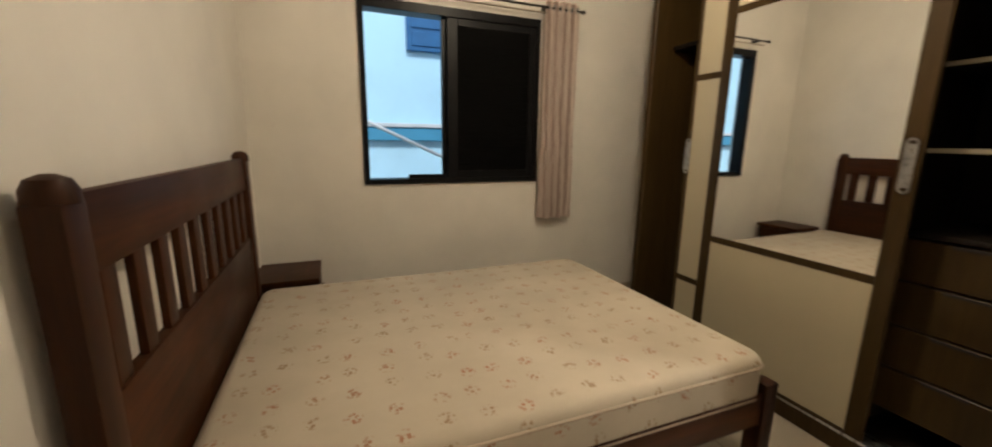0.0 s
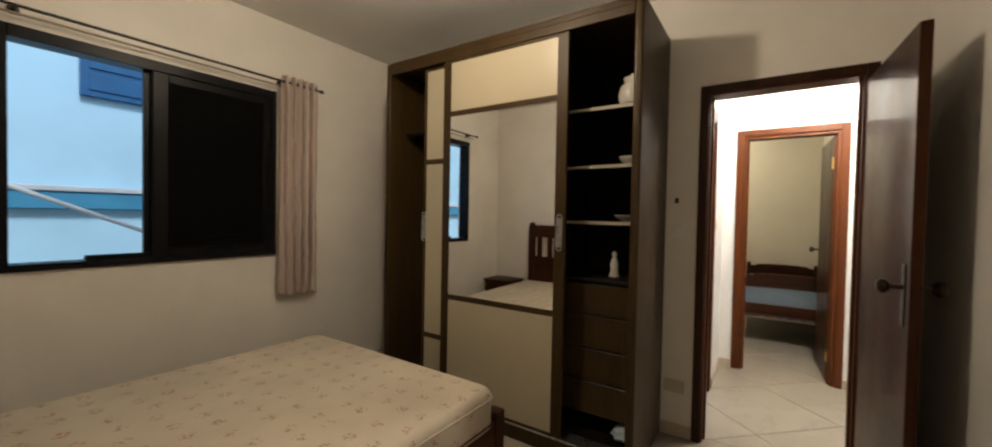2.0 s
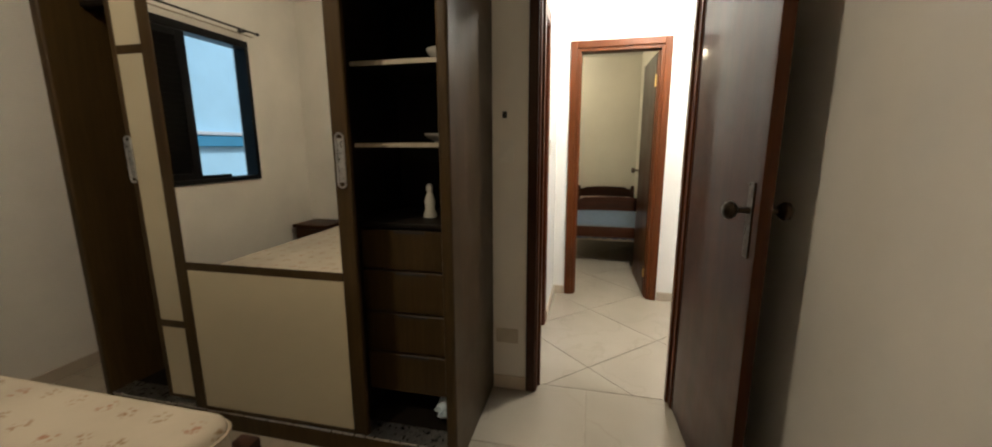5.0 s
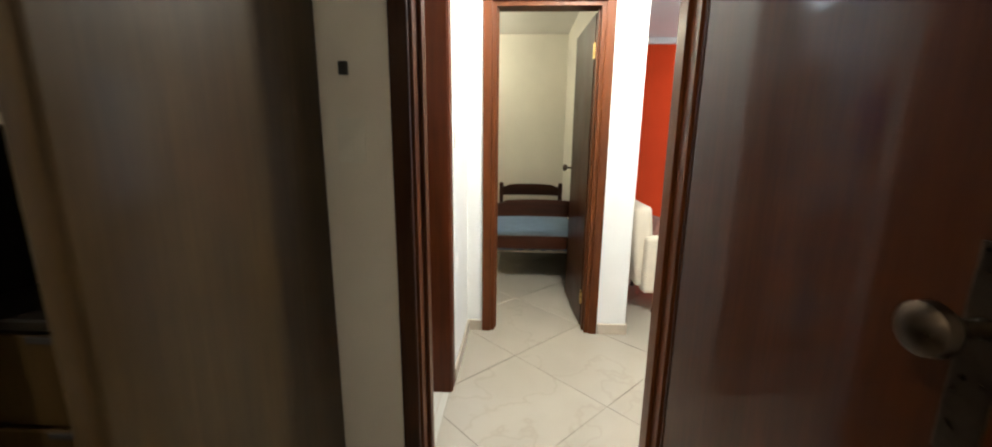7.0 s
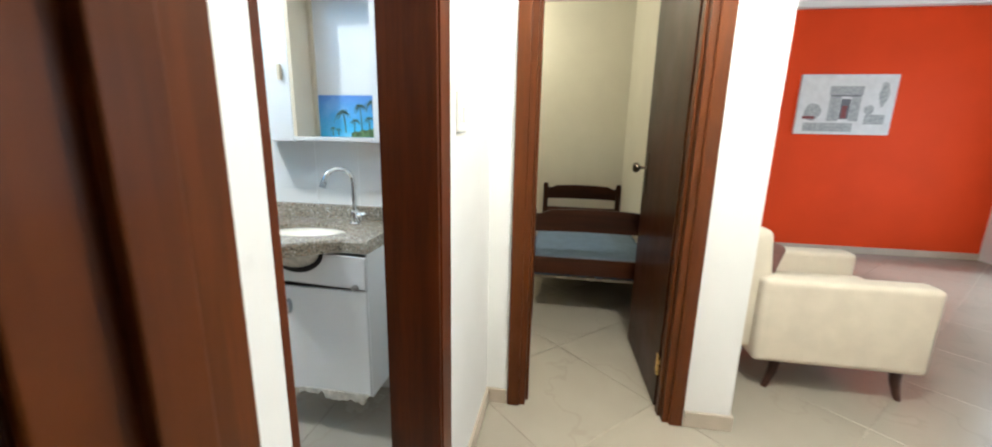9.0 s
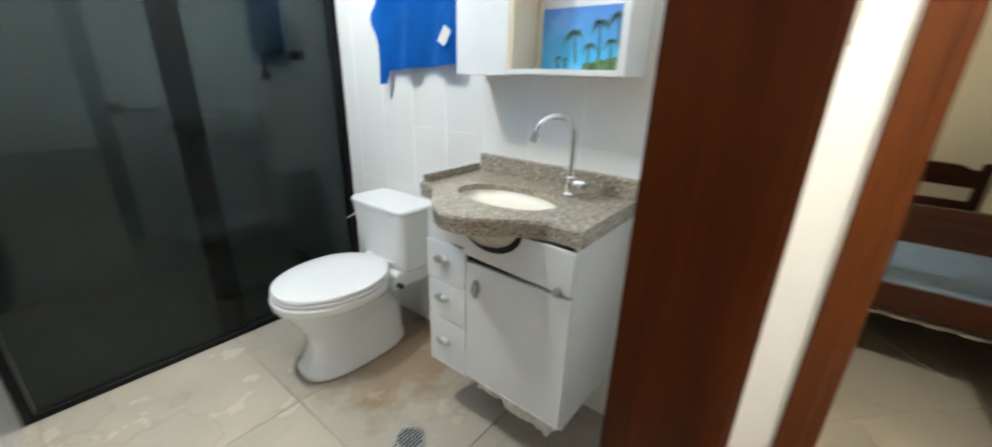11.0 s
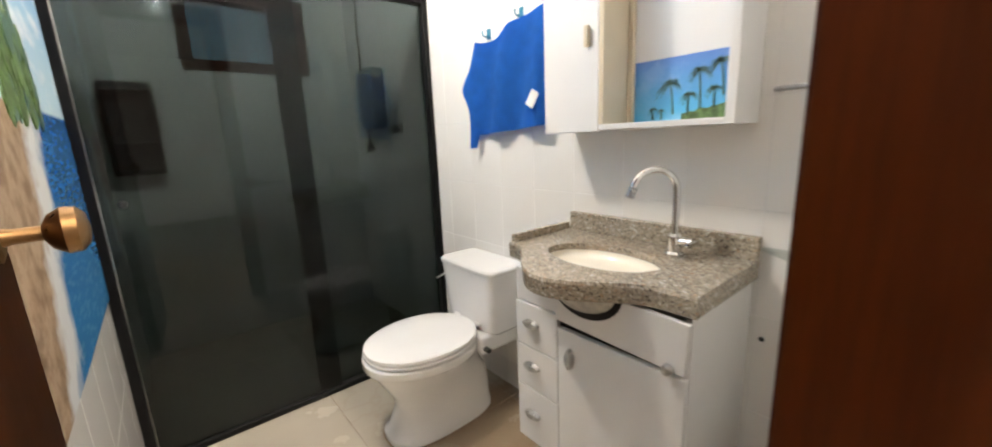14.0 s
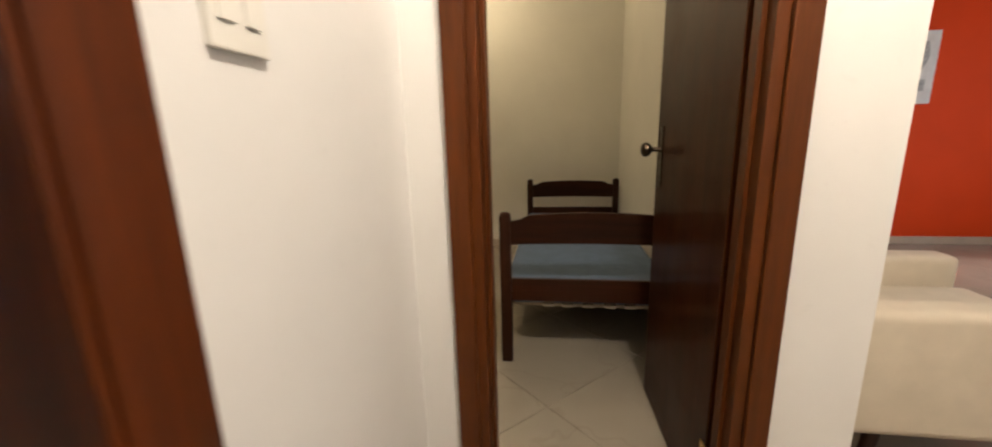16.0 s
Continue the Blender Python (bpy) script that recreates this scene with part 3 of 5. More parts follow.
# ---- skirting ----
def skirt(name, runs):
    bm = B()
    for a, b in runs:
        box(bm, a, b, 0.003, 1)
    return setting(name, bm, SKIRT, "low beige tile skirting along the wall", "baseboard")


S, SH = 0.012, 0.075
skirt("baseboard_bedroom", [((-0.48, 2.89 - S, 0), (2.64 - S, 2.89, SH)), ((-0.48, -0.7, 0), (-0.48 + S, 2.89 - S, SH)), ((-0.48 + S, -0.7, 0), (2.64 - S, -0.7 + S, SH)),
      ((2.64 - S, 0.217, 0), (2.64, 2.89, SH)), ((2.64 - S, -0.7, 0), (2.64, -0.6, SH))])
skirt("baseboard_hall", [((3.575, 0.25 - S, 0), (4.2, 0.25, SH)), ((4.2 - S, 0.152, 0), (4.2, 0.25 - S, SH)), ((4.2 - S, -0.825 - S, 0), (4.2, -0.638, SH)), ((4.2, -0.825 - S, 0), (7.6 - S, -0.825, SH)),
      ((7.6 - S, -4.6, 0), (7.6, -0.838 - S, SH))])
skirt("baseboard_small_bedroom", [((7.35 - S, -0.72 + S, 0), (7.35, 1.8, SH)), ((4.32, -0.72, 0), (7.35, -0.72 + S, SH))])


# ---- bedroom window ----
def bedroom_window():
    e = thing("window_1", "black aluminium sliding window, one half open to daylight", "window")
    e["kind"] = "structure"
    y0, y1 = 2.87, 2.99
    f = 0.035

    def bar(nm, a, b, mat=ALU, bev=0.003, parent=e):
        bm = B()
        box(bm, a, b, bev, 1)
        return part(nm, bm, mat, parent)

    bar("window_frame", (WX0, y0, WZ0), (WX0 + f, y1, WZ1))
    bar("window_frame", (WX1 - f, y0, WZ0), (WX1, y1, WZ1))
    bar("window_frame", (WX0 + f, y0, WZ1 - 0.06), (WX1 - f, y1, WZ1))
    bar("window_frame", (WX0 + f, y0, WZ0), (WX1 - f, y1, WZ0 + 0.035))
    mid = 0.765
    # closed louvred shutter half
    bar("sash_stile", (mid, y0 + 0.012, WZ0 + 0.035), (mid + 0.075, y0 + 0.045, WZ1 - 0.06))
    bar("sash_stile", (WX1 - f - 0.05, y0 + 0.012, WZ0 + 0.035), (WX1 - f, y0 + 0.045, WZ1 - 0.06))
    bar("sash_rail", (mid + 0.075, y0 + 0.012, WZ0 + 0.035), (WX1 - f - 0.05, y0 + 0.045, WZ0 + 0.085))
    bar("sash_rail", (mid + 0.075, y0 + 0.012, WZ1 - 0.11), (WX1 - f - 0.05, y0 + 0.045, WZ1 - 0.06))
    n = 24
    z0, z1 = WZ0 + 0.085, WZ1 - 0.11
    sl = B()
    st = (z1 - z0) / n
    box(sl, (mid + 0.075, -0.003, -st * 0.62), (WX1 - f - 0.05, 0.003, st * 0.62), m=pose(0, 0, 0, 18))
    first = part("slat", sl, LOUVRE, e)
    first.location = (0, y0 + 0.026, z0 + st / 2)
    for k in range(1, n):
        o = new("slat", first.data)
        o.parent = e
        o.location = (0, y0 + 0.026, z0 + st * (k + 0.5))
    # sliding sash with glass stacked behind the shutter
    bar("sash_stile", (mid - 0.03, y0 + 0.055, WZ0 + 0.035), (mid + 0.02, y0 + 0.085, WZ1 - 0.06))
    bm = B()
    box(bm, (mid + 0.02, y0 + 0.066, WZ0 + 0.06), (WX1 - f, y0 + 0.072, WZ1 - 0.08))
    g = part("pane", bm, CLEAR, e)
    g.visible_shadow = False
    bar("latch", (WX0 + 0.30, y0 + 0.02, WZ0 + 0.035), (mid, y0 + 0.06, WZ0 + 0.062))
    return e


bedroom_window()

# curtain rod and curtain
rod = thing("curtain_rod", "thin dark metal curtain rod with small finials above the window", "curtain rod")
bm = B()
cyl(bm, (0.14, 2.81, 2.285), (1.79, 2.81, 2.285), 0.008, segs=12)
part("rod", bm, ROD, rod, "", True)
bm = B()
cyl(bm, (0.16, 2.835, 2.255), (1.75, 2.835, 2.255), 0.006, segs=10)
part("inner_rod", bm, SHELF_EDGE, rod, "pale thin inner rod", True)
for x in (0.13, 1.79):
    bm = B()
    lathe(bm, [(0.008, -0.016), (0.014, -0.008), (0.015, 0.004), (0.008, 0.016)], m=Matrix.Translation((x, 2.81, 2.285)) @ pose(0, 0, 0, 0, 90))
    part("finial", bm, ROD, rod, "", True)
for x in (0.24, 1.5):
    bm = B()
    box(bm, (x - 0.008, 2.815, 2.277), (x + 0.008, 2.89, 2.29), 0.002, 1)
    cyl(bm, (x, 2.882, 2.284), (x, 2.89, 2.284), 0.022, segs=14)
    part("bracket", bm, ROD, rod)


def curtain():
    e = thing("curtain", "pale striped fabric curtain gathered to one side of the window", "curtain")
    bm = B()
    n, rows = 64, 22
    grid = []
    for j in range(rows + 1):
        z = 2.33 - (2.33 - 0.745) * j / rows
        row = []
        flare = 0.016 * j / rows
        for i in range(n + 1):
            u = i / n
            x = 1.475 - flare + u * (0.275 + flare * 1.2)
            amp = 0.024 + 0.006 * math.sin(3 * u + 0.35 * j)
            yy = 2.805 + amp * math.sin(u * 2 * math.pi * 5.5 + 0.2 * math.sin(j * 0.4)) + 0.004 * math.sin(j * 0.9 + u * 9)
            row.append(bm.verts.new((x, yy, z + (0.006 * math.sin(u * 17) if j == rows else 0))))
        grid.append(row)
    for a, b in zip(grid, grid[1:]):
        for i in range(n):
            bm.faces.new((a[i], a[i + 1], b[i + 1], b[i]))
    bmesh.ops.solidify(bm, geom=bm.faces[:], thickness=0.003)
    part("drape", bm, CURTAIN, e, "", True)
    for k in range(6):
        bm = B()
        x = 1.5 + k * 0.048
        lathe(bm, [(0.012, -0.002), (0.02, -0.002), (0.02, 0.002), (0.012, 0.002)], m=Matrix.Translation((x, 2.81, 2.288)) @ pose(0, 0, 0, 0, 90), segs=16)
        part("eyelet", bm, STEEL, e)
    return e


curtain()

# ---- outside the bedroom window ----
ground = setting("ground", boxes(((-150, -150, -3.2), (150, 150, -3.0))), GROUT, "grey ground far below the window", "ground")
house = thing("neighbour_house", "white plastered neighbouring house with a blue-grey band", "house")
part("wall", boxes(((-3, 5.2, -3), (5.5, 5.6, 6))), FACADE, house)
bm = B()
box(bm, (-3, 5.12, 1.33), (5.5, 5.2, 1.49), 0.01, 1)
part("band", bm, BLUE_OUT, house, "blue-grey painted band")
bm = B()
box(bm, (-3, 5.1, 1.49), (5.5, 5.2, 1.54), 0.008, 1)
part("ledge", bm, ROOF_OUT, house, "pale ledge")
bm = B()
box(bm, (0.876, 5.14, 2.385), (2.6, 5.2, 3.4), 0.006, 1)
shut = part("window", bm, WINBLUE, house, "dark blue shuttered window")
for k in range(4):
    bm = B()
    box(bm, (0.93, 5.125, 2.44 + k * 0.2), (2.55, 5.142, 2.60 + k * 0.2), 0.006, 1)
    part("shutter_board", bm, WINBLUE, shut)
bm = B()
cyl(bm, PIPE_A, PIPE_B, 0.018, segs=10)
part("sloping_pipe", bm, ROOF_OUT, house, "thin pale sloping pipe", True)


# ---- wardrobe ----
def wardrobe():
    X0, X1, Y0, Y1, Z1 = 2.0, 2.635, 0.43, 2.31, 2.47
    e = thing("wardrobe", "brown laminate sliding-door wardrobe with mirror, partly open, shelves and drawers inside", "wardrobe")

    def bar(nm, a, b, mat=WARD, bev=0.003, parent=e, label=""):
        bm = B()
        box(bm, a, b, bev, 1)
        return part(nm, bm, mat, parent, label)

    for y in (Y0, Y1 - 0.045):
        bm = B()
        box(bm, (X0, y, 0), (X1, y + 0.045, Z1), 0.014, 4)
        part("side_panel", bm, WARD, e, "", True)
    bar("top_panel", (X0 + 0.004, Y0 + 0.045, Z1 - 0.04), (X1, Y1 - 0.045, Z1))
    bar("top_rail", (X0, Y0 + 0.045, Z1 - 0.09), (X0 + 0.02, Y1 - 0.045, Z1 - 0.04))
    bar("plinth", (X0 + 0.004, Y0 + 0.045, 0), (X0 + 0.03, Y1 - 0.045, 0.085))
    # inner boards take the near-black colour, their shade painted in
    bar("bottom_panel", (X0 + 0.03, Y0 + 0.045, 0.06), (X1, Y1 - 0.045, 0.085), WARD_IN_SHADED)
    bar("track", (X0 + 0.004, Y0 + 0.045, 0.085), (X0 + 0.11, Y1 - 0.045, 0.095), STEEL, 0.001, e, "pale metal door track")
    bar("back_panel", (X1 - 0.012, Y0 + 0.045, 0.085), (X1, Y1 - 0.045, Z1 - 0.04), WARD_IN_SHADED)
    bar("divider", (X0 + 0.12, 0.925, 0.085), (X1 - 0.012, 0.945, Z1 - 0.04), WARD_IN_SHADED)
    bar("divider", (X0 + 0.12, 1.78, 0.085), (X1 - 0.012, 1.80, Z1 - 0.04), WARD_IN_SHADED)
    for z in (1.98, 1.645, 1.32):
        sh = bar("shelf", (X0 + 0.2, Y0 + 0.045, z - 0.009), (X1 - 0.012, 0.925, z + 0.009), WARD_IN_SHADED)
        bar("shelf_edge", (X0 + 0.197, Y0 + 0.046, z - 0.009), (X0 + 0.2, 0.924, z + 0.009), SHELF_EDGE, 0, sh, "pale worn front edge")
    bar("shelf", (X0 + 0.16, 1.80, 1.95), (X1 - 0.012, Y1 - 0.045, 1.975), WARD_IN_SHADED)
    bar("shelf", (X0 + 0.18, Y0 + 0.045, 0.975), (X1 - 0.012, 0.925, 0.995), WARD_IN_SHADED)
    zs = [0.195, 0.392, 0.585, 0.782, 0.968]
    for a, b in zip(zs, zs[1:]):
        d = bar("drawer", (X0 + 0.19, Y0 + 0.05, a + 0.005), (X1 - 0.05, 0.92, b - 0.005), WARD, 0.003)
        bar("drawer_slide", (X0 + 0.122, 0.918, b - 0.05), (X0 + 0.15, 0.925, b - 0.04), STEEL, 0.001, d, "small steel slide end")
        # raised dark strip paints the shaded slot of a pull onto the drawer
        bar("finger_pull_shade", (X0 + 0.186, 0.62, b - 0.018), (X0 + 0.19, 0.76, b - 0.007), GAP_SHADE, 0, d)

    def slider(x, y0, y1, bands, stile, label):
        dr = bar("sliding_door", (x + 0.006, y0 + 0.004, 0.098), (x + 0.018, y1 - 0.004, Z1 - 0.095), WARD_IN_SHADED, 0, e, label)
        bar("stile", (x, y0, 0.096), (x + 0.028, y0 + stile, Z1 - 0.092), WARD, 0.004, dr)
        bar("stile", (x, y1 - stile, 0.096), (x + 0.028, y1, Z1 - 0.092), WARD, 0.004, dr)
        for z0, z1, mat, nm in bands:
            bar(nm, (x + 0.002, y0 + stile, z0 + 0.016), (x + 0.0055, y1 - stile, z1 - 0.016), mat, 0, dr)
        for z in sorted({z for b in bands for z in b[:2]}):
            bar("cross_rail", (x, y0 + stile, max(0.096, z - 0.018)), (x + 0.005, y1 - stile, min(Z1 - 0.092, z + 0.018)), WARD, 0.0015, dr)
        return dr

    d1 = slider(X0 + 0.002, 0.832, 1.735, [(0.098, 0.80, PANEL_W, "panel"), (0.80, 2.02, MIRROR, "mirror"), (2.02, 2.375, PANEL_W, "panel")], 0.066, "brown framed door with mirror and pale glass panels")
    d2 = slider(X0 + 0.042, 1.06, 1.955, [(0.098, 0.49, PANEL_W, "panel"), (0.49, 1.72, PANEL_W, "panel"), (1.72, 2.375, PANEL_W, "panel")], 0.03, "brown framed door with pale glass panels")
    # the mirror door hangs very slightly askew in its track
    d1.matrix_local = pose(X0 + 0.01, 1.28, 0, 0, 0, 0.5) @ pose(-X0 - 0.01, -1.28, 0)
    for d, x, y in ((d1, X0 + 0.002, 0.865), (d2, X0 + 0.042, 1.94)):
        bm = B()
        tube(bm, [(x - 0.004, y + 0.016 * math.cos(a), 1.262 + (0.085 if math.sin(a) > 0 else -0.085) + 0.016 * math.sin(a)) for a in (2 * math.pi * k / 24 for k in range(24))] + [(x - 0.004, y + 0.016, 1.347)], 0.004, 6)
        box(bm, (x - 0.001, y - 0.012, 1.18), (x, y + 0.012, 1.345))
        part("handle", bm, STEEL, d, "brushed metal recessed pull handle", True)
    return e


wardrobe()


def bowl(name, label, place, r, h):
    e = thing(name, label, "bowl", place)
    bm = B()
    lathe(bm, [(r * 0.5, 0), (r * 0.52, h * 0.1), (r * 0.85, h * 0.5), (r, h * 0.85), (r * 1.03, h), (r * 0.98, h), (r * 0.8, h * 0.5), (r * 0.4, h * 0.18)])
    part("body", bm, PORCELAIN, e, "", True)
    bm = B()
    lathe(bm, [(r * 0.45, -0.004), (r * 0.5, -0.004), (r * 0.5, 0.002), (r * 0.45, 0.002)])
    part("foot_ring", bm, PORCELAIN, e)
    return e


bowl("bowl", "small stacked pale ceramic bowl on a wardrobe shelf", (2.33, 0.56, 1.658), 0.075, 0.05)
jar = thing("glass_jar", "round pale glass jar on the upper wardrobe shelf", "jar", (2.33, 0.57, 1.993))
bm = B()
lathe(bm, [(0.04, 0), (0.07, 0.02), (0.08, 0.07), (0.07, 0.12), (0.045, 0.145), (0.05, 0.16), (0.04, 0.16)])
part("body", bm, PORCELAIN, jar, "", True)
bm = B()
lathe(bm, [(0.05, 0.16), (0.052, 0.172), (0.012, 0.18), (0.014, 0.195), (0.003, 0.2)])
part("lid", bm, PORCELAIN, jar, "", True)
for x, y in ((2.34, 0.57),):
    bowl("bowl", "shallow pale ceramic bowl on a wardrobe shelf", (x, y, 1.333), 0.09, 0.035)
fig = thing("figurine", "small pale ceramic figurine on the drawer top", "figurine", (2.36, 0.66, 0.995))
bm = B()
lathe(bm, [(0.03, 0), (0.032, 0.01), (0.022, 0.04), (0.026, 0.075), (0.016, 0.105), (0.012, 0.115), (0.017, 0.13), (0.013, 0.148), (0.003, 0.155)])
part("body", bm, PORCELAIN, fig, "", True)
bag = thing("plastic_bag", "crumpled pale blue plastic bag on the wardrobe floor", "bag", (2.22, 0.55, 0.095))
bm = B()
bmesh.ops.create_icosphere(bm, subdivisions=3, radius=0.05)
for v in bm.verts:
    v.co = v.co * (1 + 0.5 * noise.noise(v.co * 40)) + Vector((0, 0, 0.045))
    v.co.z = max(0.0, v.co.z * 0.8)
part("film", bm, plain("pale_blue_plastic", (0.5, 0.6, 0.66), 0.3), bag)


# ---- double bed ----
def double_bed():
    e = thing("double_bed", "dark reddish wooden double bed frame with a slatted headboard", "bed")
    Y0, Y1, XH, XF, YH = 0.92, 2.36, -0.455, 1.56, 0.83

    def bar(nm, a, b, mat, bev=0.006, parent=e, label=""):
        bm = B()
        box(bm, a, b, bev)
        return part(nm, bm, mat, parent, label, True)

    hb = bar("headboard_rail", (XH + 0.012, YH + 0.06, 1.085), (XH + 0.042, Y1 - 0.06, 1.235), WOOD_BED)
    bar("headboard_rail", (XH + 0.01, YH + 0.06, 0.45), (XH + 0.044, Y1 - 0.06, 0.845), WOOD_BED)
    for y in (YH, Y1 - 0.075):
        bm = B()
        box(bm, (XH, y, 0), (XH + 0.055, y + 0.075, 1.225), 0.008)
        lathe(bm, [(0.037, 1.222), (0.036, 1.245), (0.028, 1.262), (0.01, 1.27)], (XH + 0.0275, y + 0.0375, 0), 20)
        part("headboard_post", bm, WOOD_BED_Z, e, "", True)
    n = 10
    step = (Y1 - YH - 0.15) / n
    sl = B()
    box(sl, (0, -0.03, 0), (0.02, 0.03, 0.245), 0.004)
    first = part("headboard_slat", sl, WOOD_BED_Z, e, "", True)
    first.location = (XH + 0.017, YH + 0.075 + step * 0.5, 0.843)
    for k in range(1, n):
        o = new("headboard_slat", first.data)
        o.parent = e
        o.location = (XH + 0.017, YH + 0.075 + step * (k + 0.5), 0.843)
    bar("side_rail", (XH + 0.055, Y0 + 0.01, 0.25), (XF - 0.06, Y0 + 0.035, 0.385), WOOD_BED_X)
    bar("side_rail", (XH + 0.055, Y1 - 0.035, 0.25), (XF - 0.06, Y1 - 0.01, 0.385), WOOD_BED_X)
    bar("foot_rail", (XF - 0.04, Y0 + 0.07, 0.25), (XF - 0.012, Y1 - 0.07, 0.395), WOOD_BED)
    for y in (Y0, Y1 - 0.07):
        bar("foot_post", (XF - 0.07, y, 0), (XF, y + 0.07, 0.425), WOOD_BED_Z, 0.008)
    s2 = B()
    box(s2, (-0.035, Y0 + 0.035, 0.31), (0.035, Y1 - 0.035, 0.328), 0.002, 1)
    f2 = part("bed_slat", s2, WOOD_BED, e)
    f2.location = (XH + 0.15, 0, 0)
    for k in range(1, 11):
        o = new("bed_slat", f2.data)
        o.parent = e
        o.location = (XH + 0.15 + k * 0.175, 0, 0)
    return e


double_bed()


def mattress(name, label, x0, y0, z0, x1, y1, z1, cloth, r, sag):
    e = thing(name, label, "mattress")
    bm = B()

    def outline(z, inset):
        pts = []
        cr = 0.07
        for cx, cy, a0 in ((x1 - cr, y1 - cr, 0), (x0 + cr, y1 - cr, 90), (x0 + cr, y0 + cr, 180), (x1 - cr, y0 + cr, 270)):
            for k in range(7):
                a = radians(a0 + 15 * k)
                pts.append((cx + (cr - inset) * math.cos(a), cy + (cr - inset) * math.sin(a), z))
        return pts
    rings = []
    for k in range(5):
        a = math.pi / 2 * k / 4
        rings.append(outline(z0 + r * (1 - math.cos(a)), r * (1 - math.sin(a))))
    for k in range(5):
        a = math.pi / 2 * k / 4
        rings.append(outline(z1 - r * (1 - math.sin(a)), r * (1 - math.cos(a))))
    mid = Vector(((x0 + x1) / 2, (y0 + y1) / 2, 0))
    base = rings[-1]
    for s in (0.85, 0.6, 0.3, 0.08):
        rings.append([(mid.x + (p[0] - mid.x) * s, mid.y + (p[1] - mid.y) * s, z1 + 0.008 * (1 - s) + sag * noise.noise(Vector((p[0] * 3 * s, p[1] * 3 * s, 2)))) for p in base])
    loft(bm, rings)
    part("body", bm, cloth, e, "", True)
    for z in (z0 + r, z1 - r):
        bm = B()
        ring = outline(z, -0.003)
        tube(bm, ring + [ring[0]], 0.005, 6)
        part("piping", bm, PIPING, e, "", True)
    return e


mattress("mattress", "cream mattress with faded brown floral print on the wooden bed", -0.40, 0.935, 0.328, 1.51, 2.37, 0.548, MATTRESS, 0.045, 0.012)

ns = thing("nightstand", "small dark wooden nightstand between bed and wall", "nightstand", (-0.47, 2.45, 0))
bm = B()
box(bm, (0, 0, 0.515), (0.35, 0.40, 0.545), 0.006)
part("top", bm, WOOD_BED, ns)
bm = B()
box(bm, (0.02, 0.02, 0.33), (0.33, 0.38, 0.515), 0.004)
part("body", bm, WOOD_BED, ns)
bm = B()
box(bm, (0.331, 0.04, 0.36), (0.346, 0.36, 0.5), 0.004)
dr = part("drawer", bm, WOOD_BED, ns)
bm = B()
lathe(bm, [(0.008, 0), (0.016, 0.012), (0.014, 0.02), (0.003, 0.023)], m=Matrix.Translation((0.346, 0.2, 0.435)) @ pose(0, 0, 0, 0, 90))
part("knob", bm, WOOD_BED, dr, "", True)
for x in (0.02, 0.29):
    for y in (0.02, 0.34):
        bm = B()
        box(bm, (x, y, 0), (x + 0.04, y + 0.04, 0.33), 0.004)
        part("leg", bm, WOOD_BED_Z, ns)

# wall socket, hole and light in the bedroom
sk = thing("wall_socket", "beige plastic wall socket plate near the skirting", "socket", (2.64, 0.355, 0.31))
bm = B()
box(bm, (-0.01, -0.06, -0.04), (0, 0.06, 0.04), 0.004)
part("plate", bm, PLATE, sk)
for y in (-0.03, 0.03):
    bm = B()
    lathe(bm, [(0.019, 0), (0.019, 0.003), (0.016, 0.003)], m=Matrix.Translation((-0.009, y, 0)) @ pose(0, 0, 0, 0, -90), segs=14)
    part("outlet", bm, PLATE, sk)
hl = thing("wall_anchor", "small black plastic anchor in the cream wall", "wall anchor", (2.64, 0.369, 1.465))
bm = B()
box(bm, (-0.012, -0.011, -0.016), (0, 0.011, 0.016), 0.003)
part("plug", bm, BLACK, hl)
sw = thing("light_switch", "pale plastic light switch plate on the bedroom wall", "switch", (2.64, 0.36, 1.29))
bm = B()
box(bm, (-0.004, -0.036, -0.056), (0, 0.036, 0.056), 0.001)
part("plate", bm, SWITCHW, sw)
bm = B()
box(bm, (-0.006, -0.012, -0.02), (-0.004, 0.012, 0.02), 0.0005)
part("rocker", bm, SWITCHW, sw)


def ceiling_lamp(label, x, y, z, r):
    e = thing("ceiling_lamp", label, "ceiling lamp", (x, y, z))
    bm = B()
    lathe(bm, [(r, -0.012), (r * 1.02, 0)])
    part("base", bm, SWITCHW, e, "", True)
    bm = B()
    lathe(bm, [(0.018, -0.05), (0.022, -0.012)])
    part("socket", bm, SWITCHW, e, "", True)
    return e


ceiling_lamp("round white ceiling lamp base with a bare bulb socket", 1.07, 1.12, 2.74, 0.06)
ceiling_lamp("round white hall ceiling lamp base", 3.45, -0.55, 2.66, 0.07)
ceiling_lamp("round white bathroom ceiling lamp base", 3.3, 1.75, 2.55, 0.06)
ceiling_lamp("round white small bedroom ceiling lamp base", 6.5, 0.7, 2.66, 0.06)


# ---- hall ----
hs = thing("light_switch", "white plastic switch plate on the hall wall", "switch", (3.685, 0.25, 1.3))
bm = B()
box(bm, (-0.045, -0.009, -0.05), (0.045, 0, 0.06), 0.003)
part("plate", bm, SWITCHW, hs)
for x in (-0.02, 0.02):
    bm = B()
    box(bm, (x - 0.012, -0.012, -0.02), (x + 0.012, -0.009, 0.02), 0.002)
    part("rocker", bm, SWITCHW, hs)


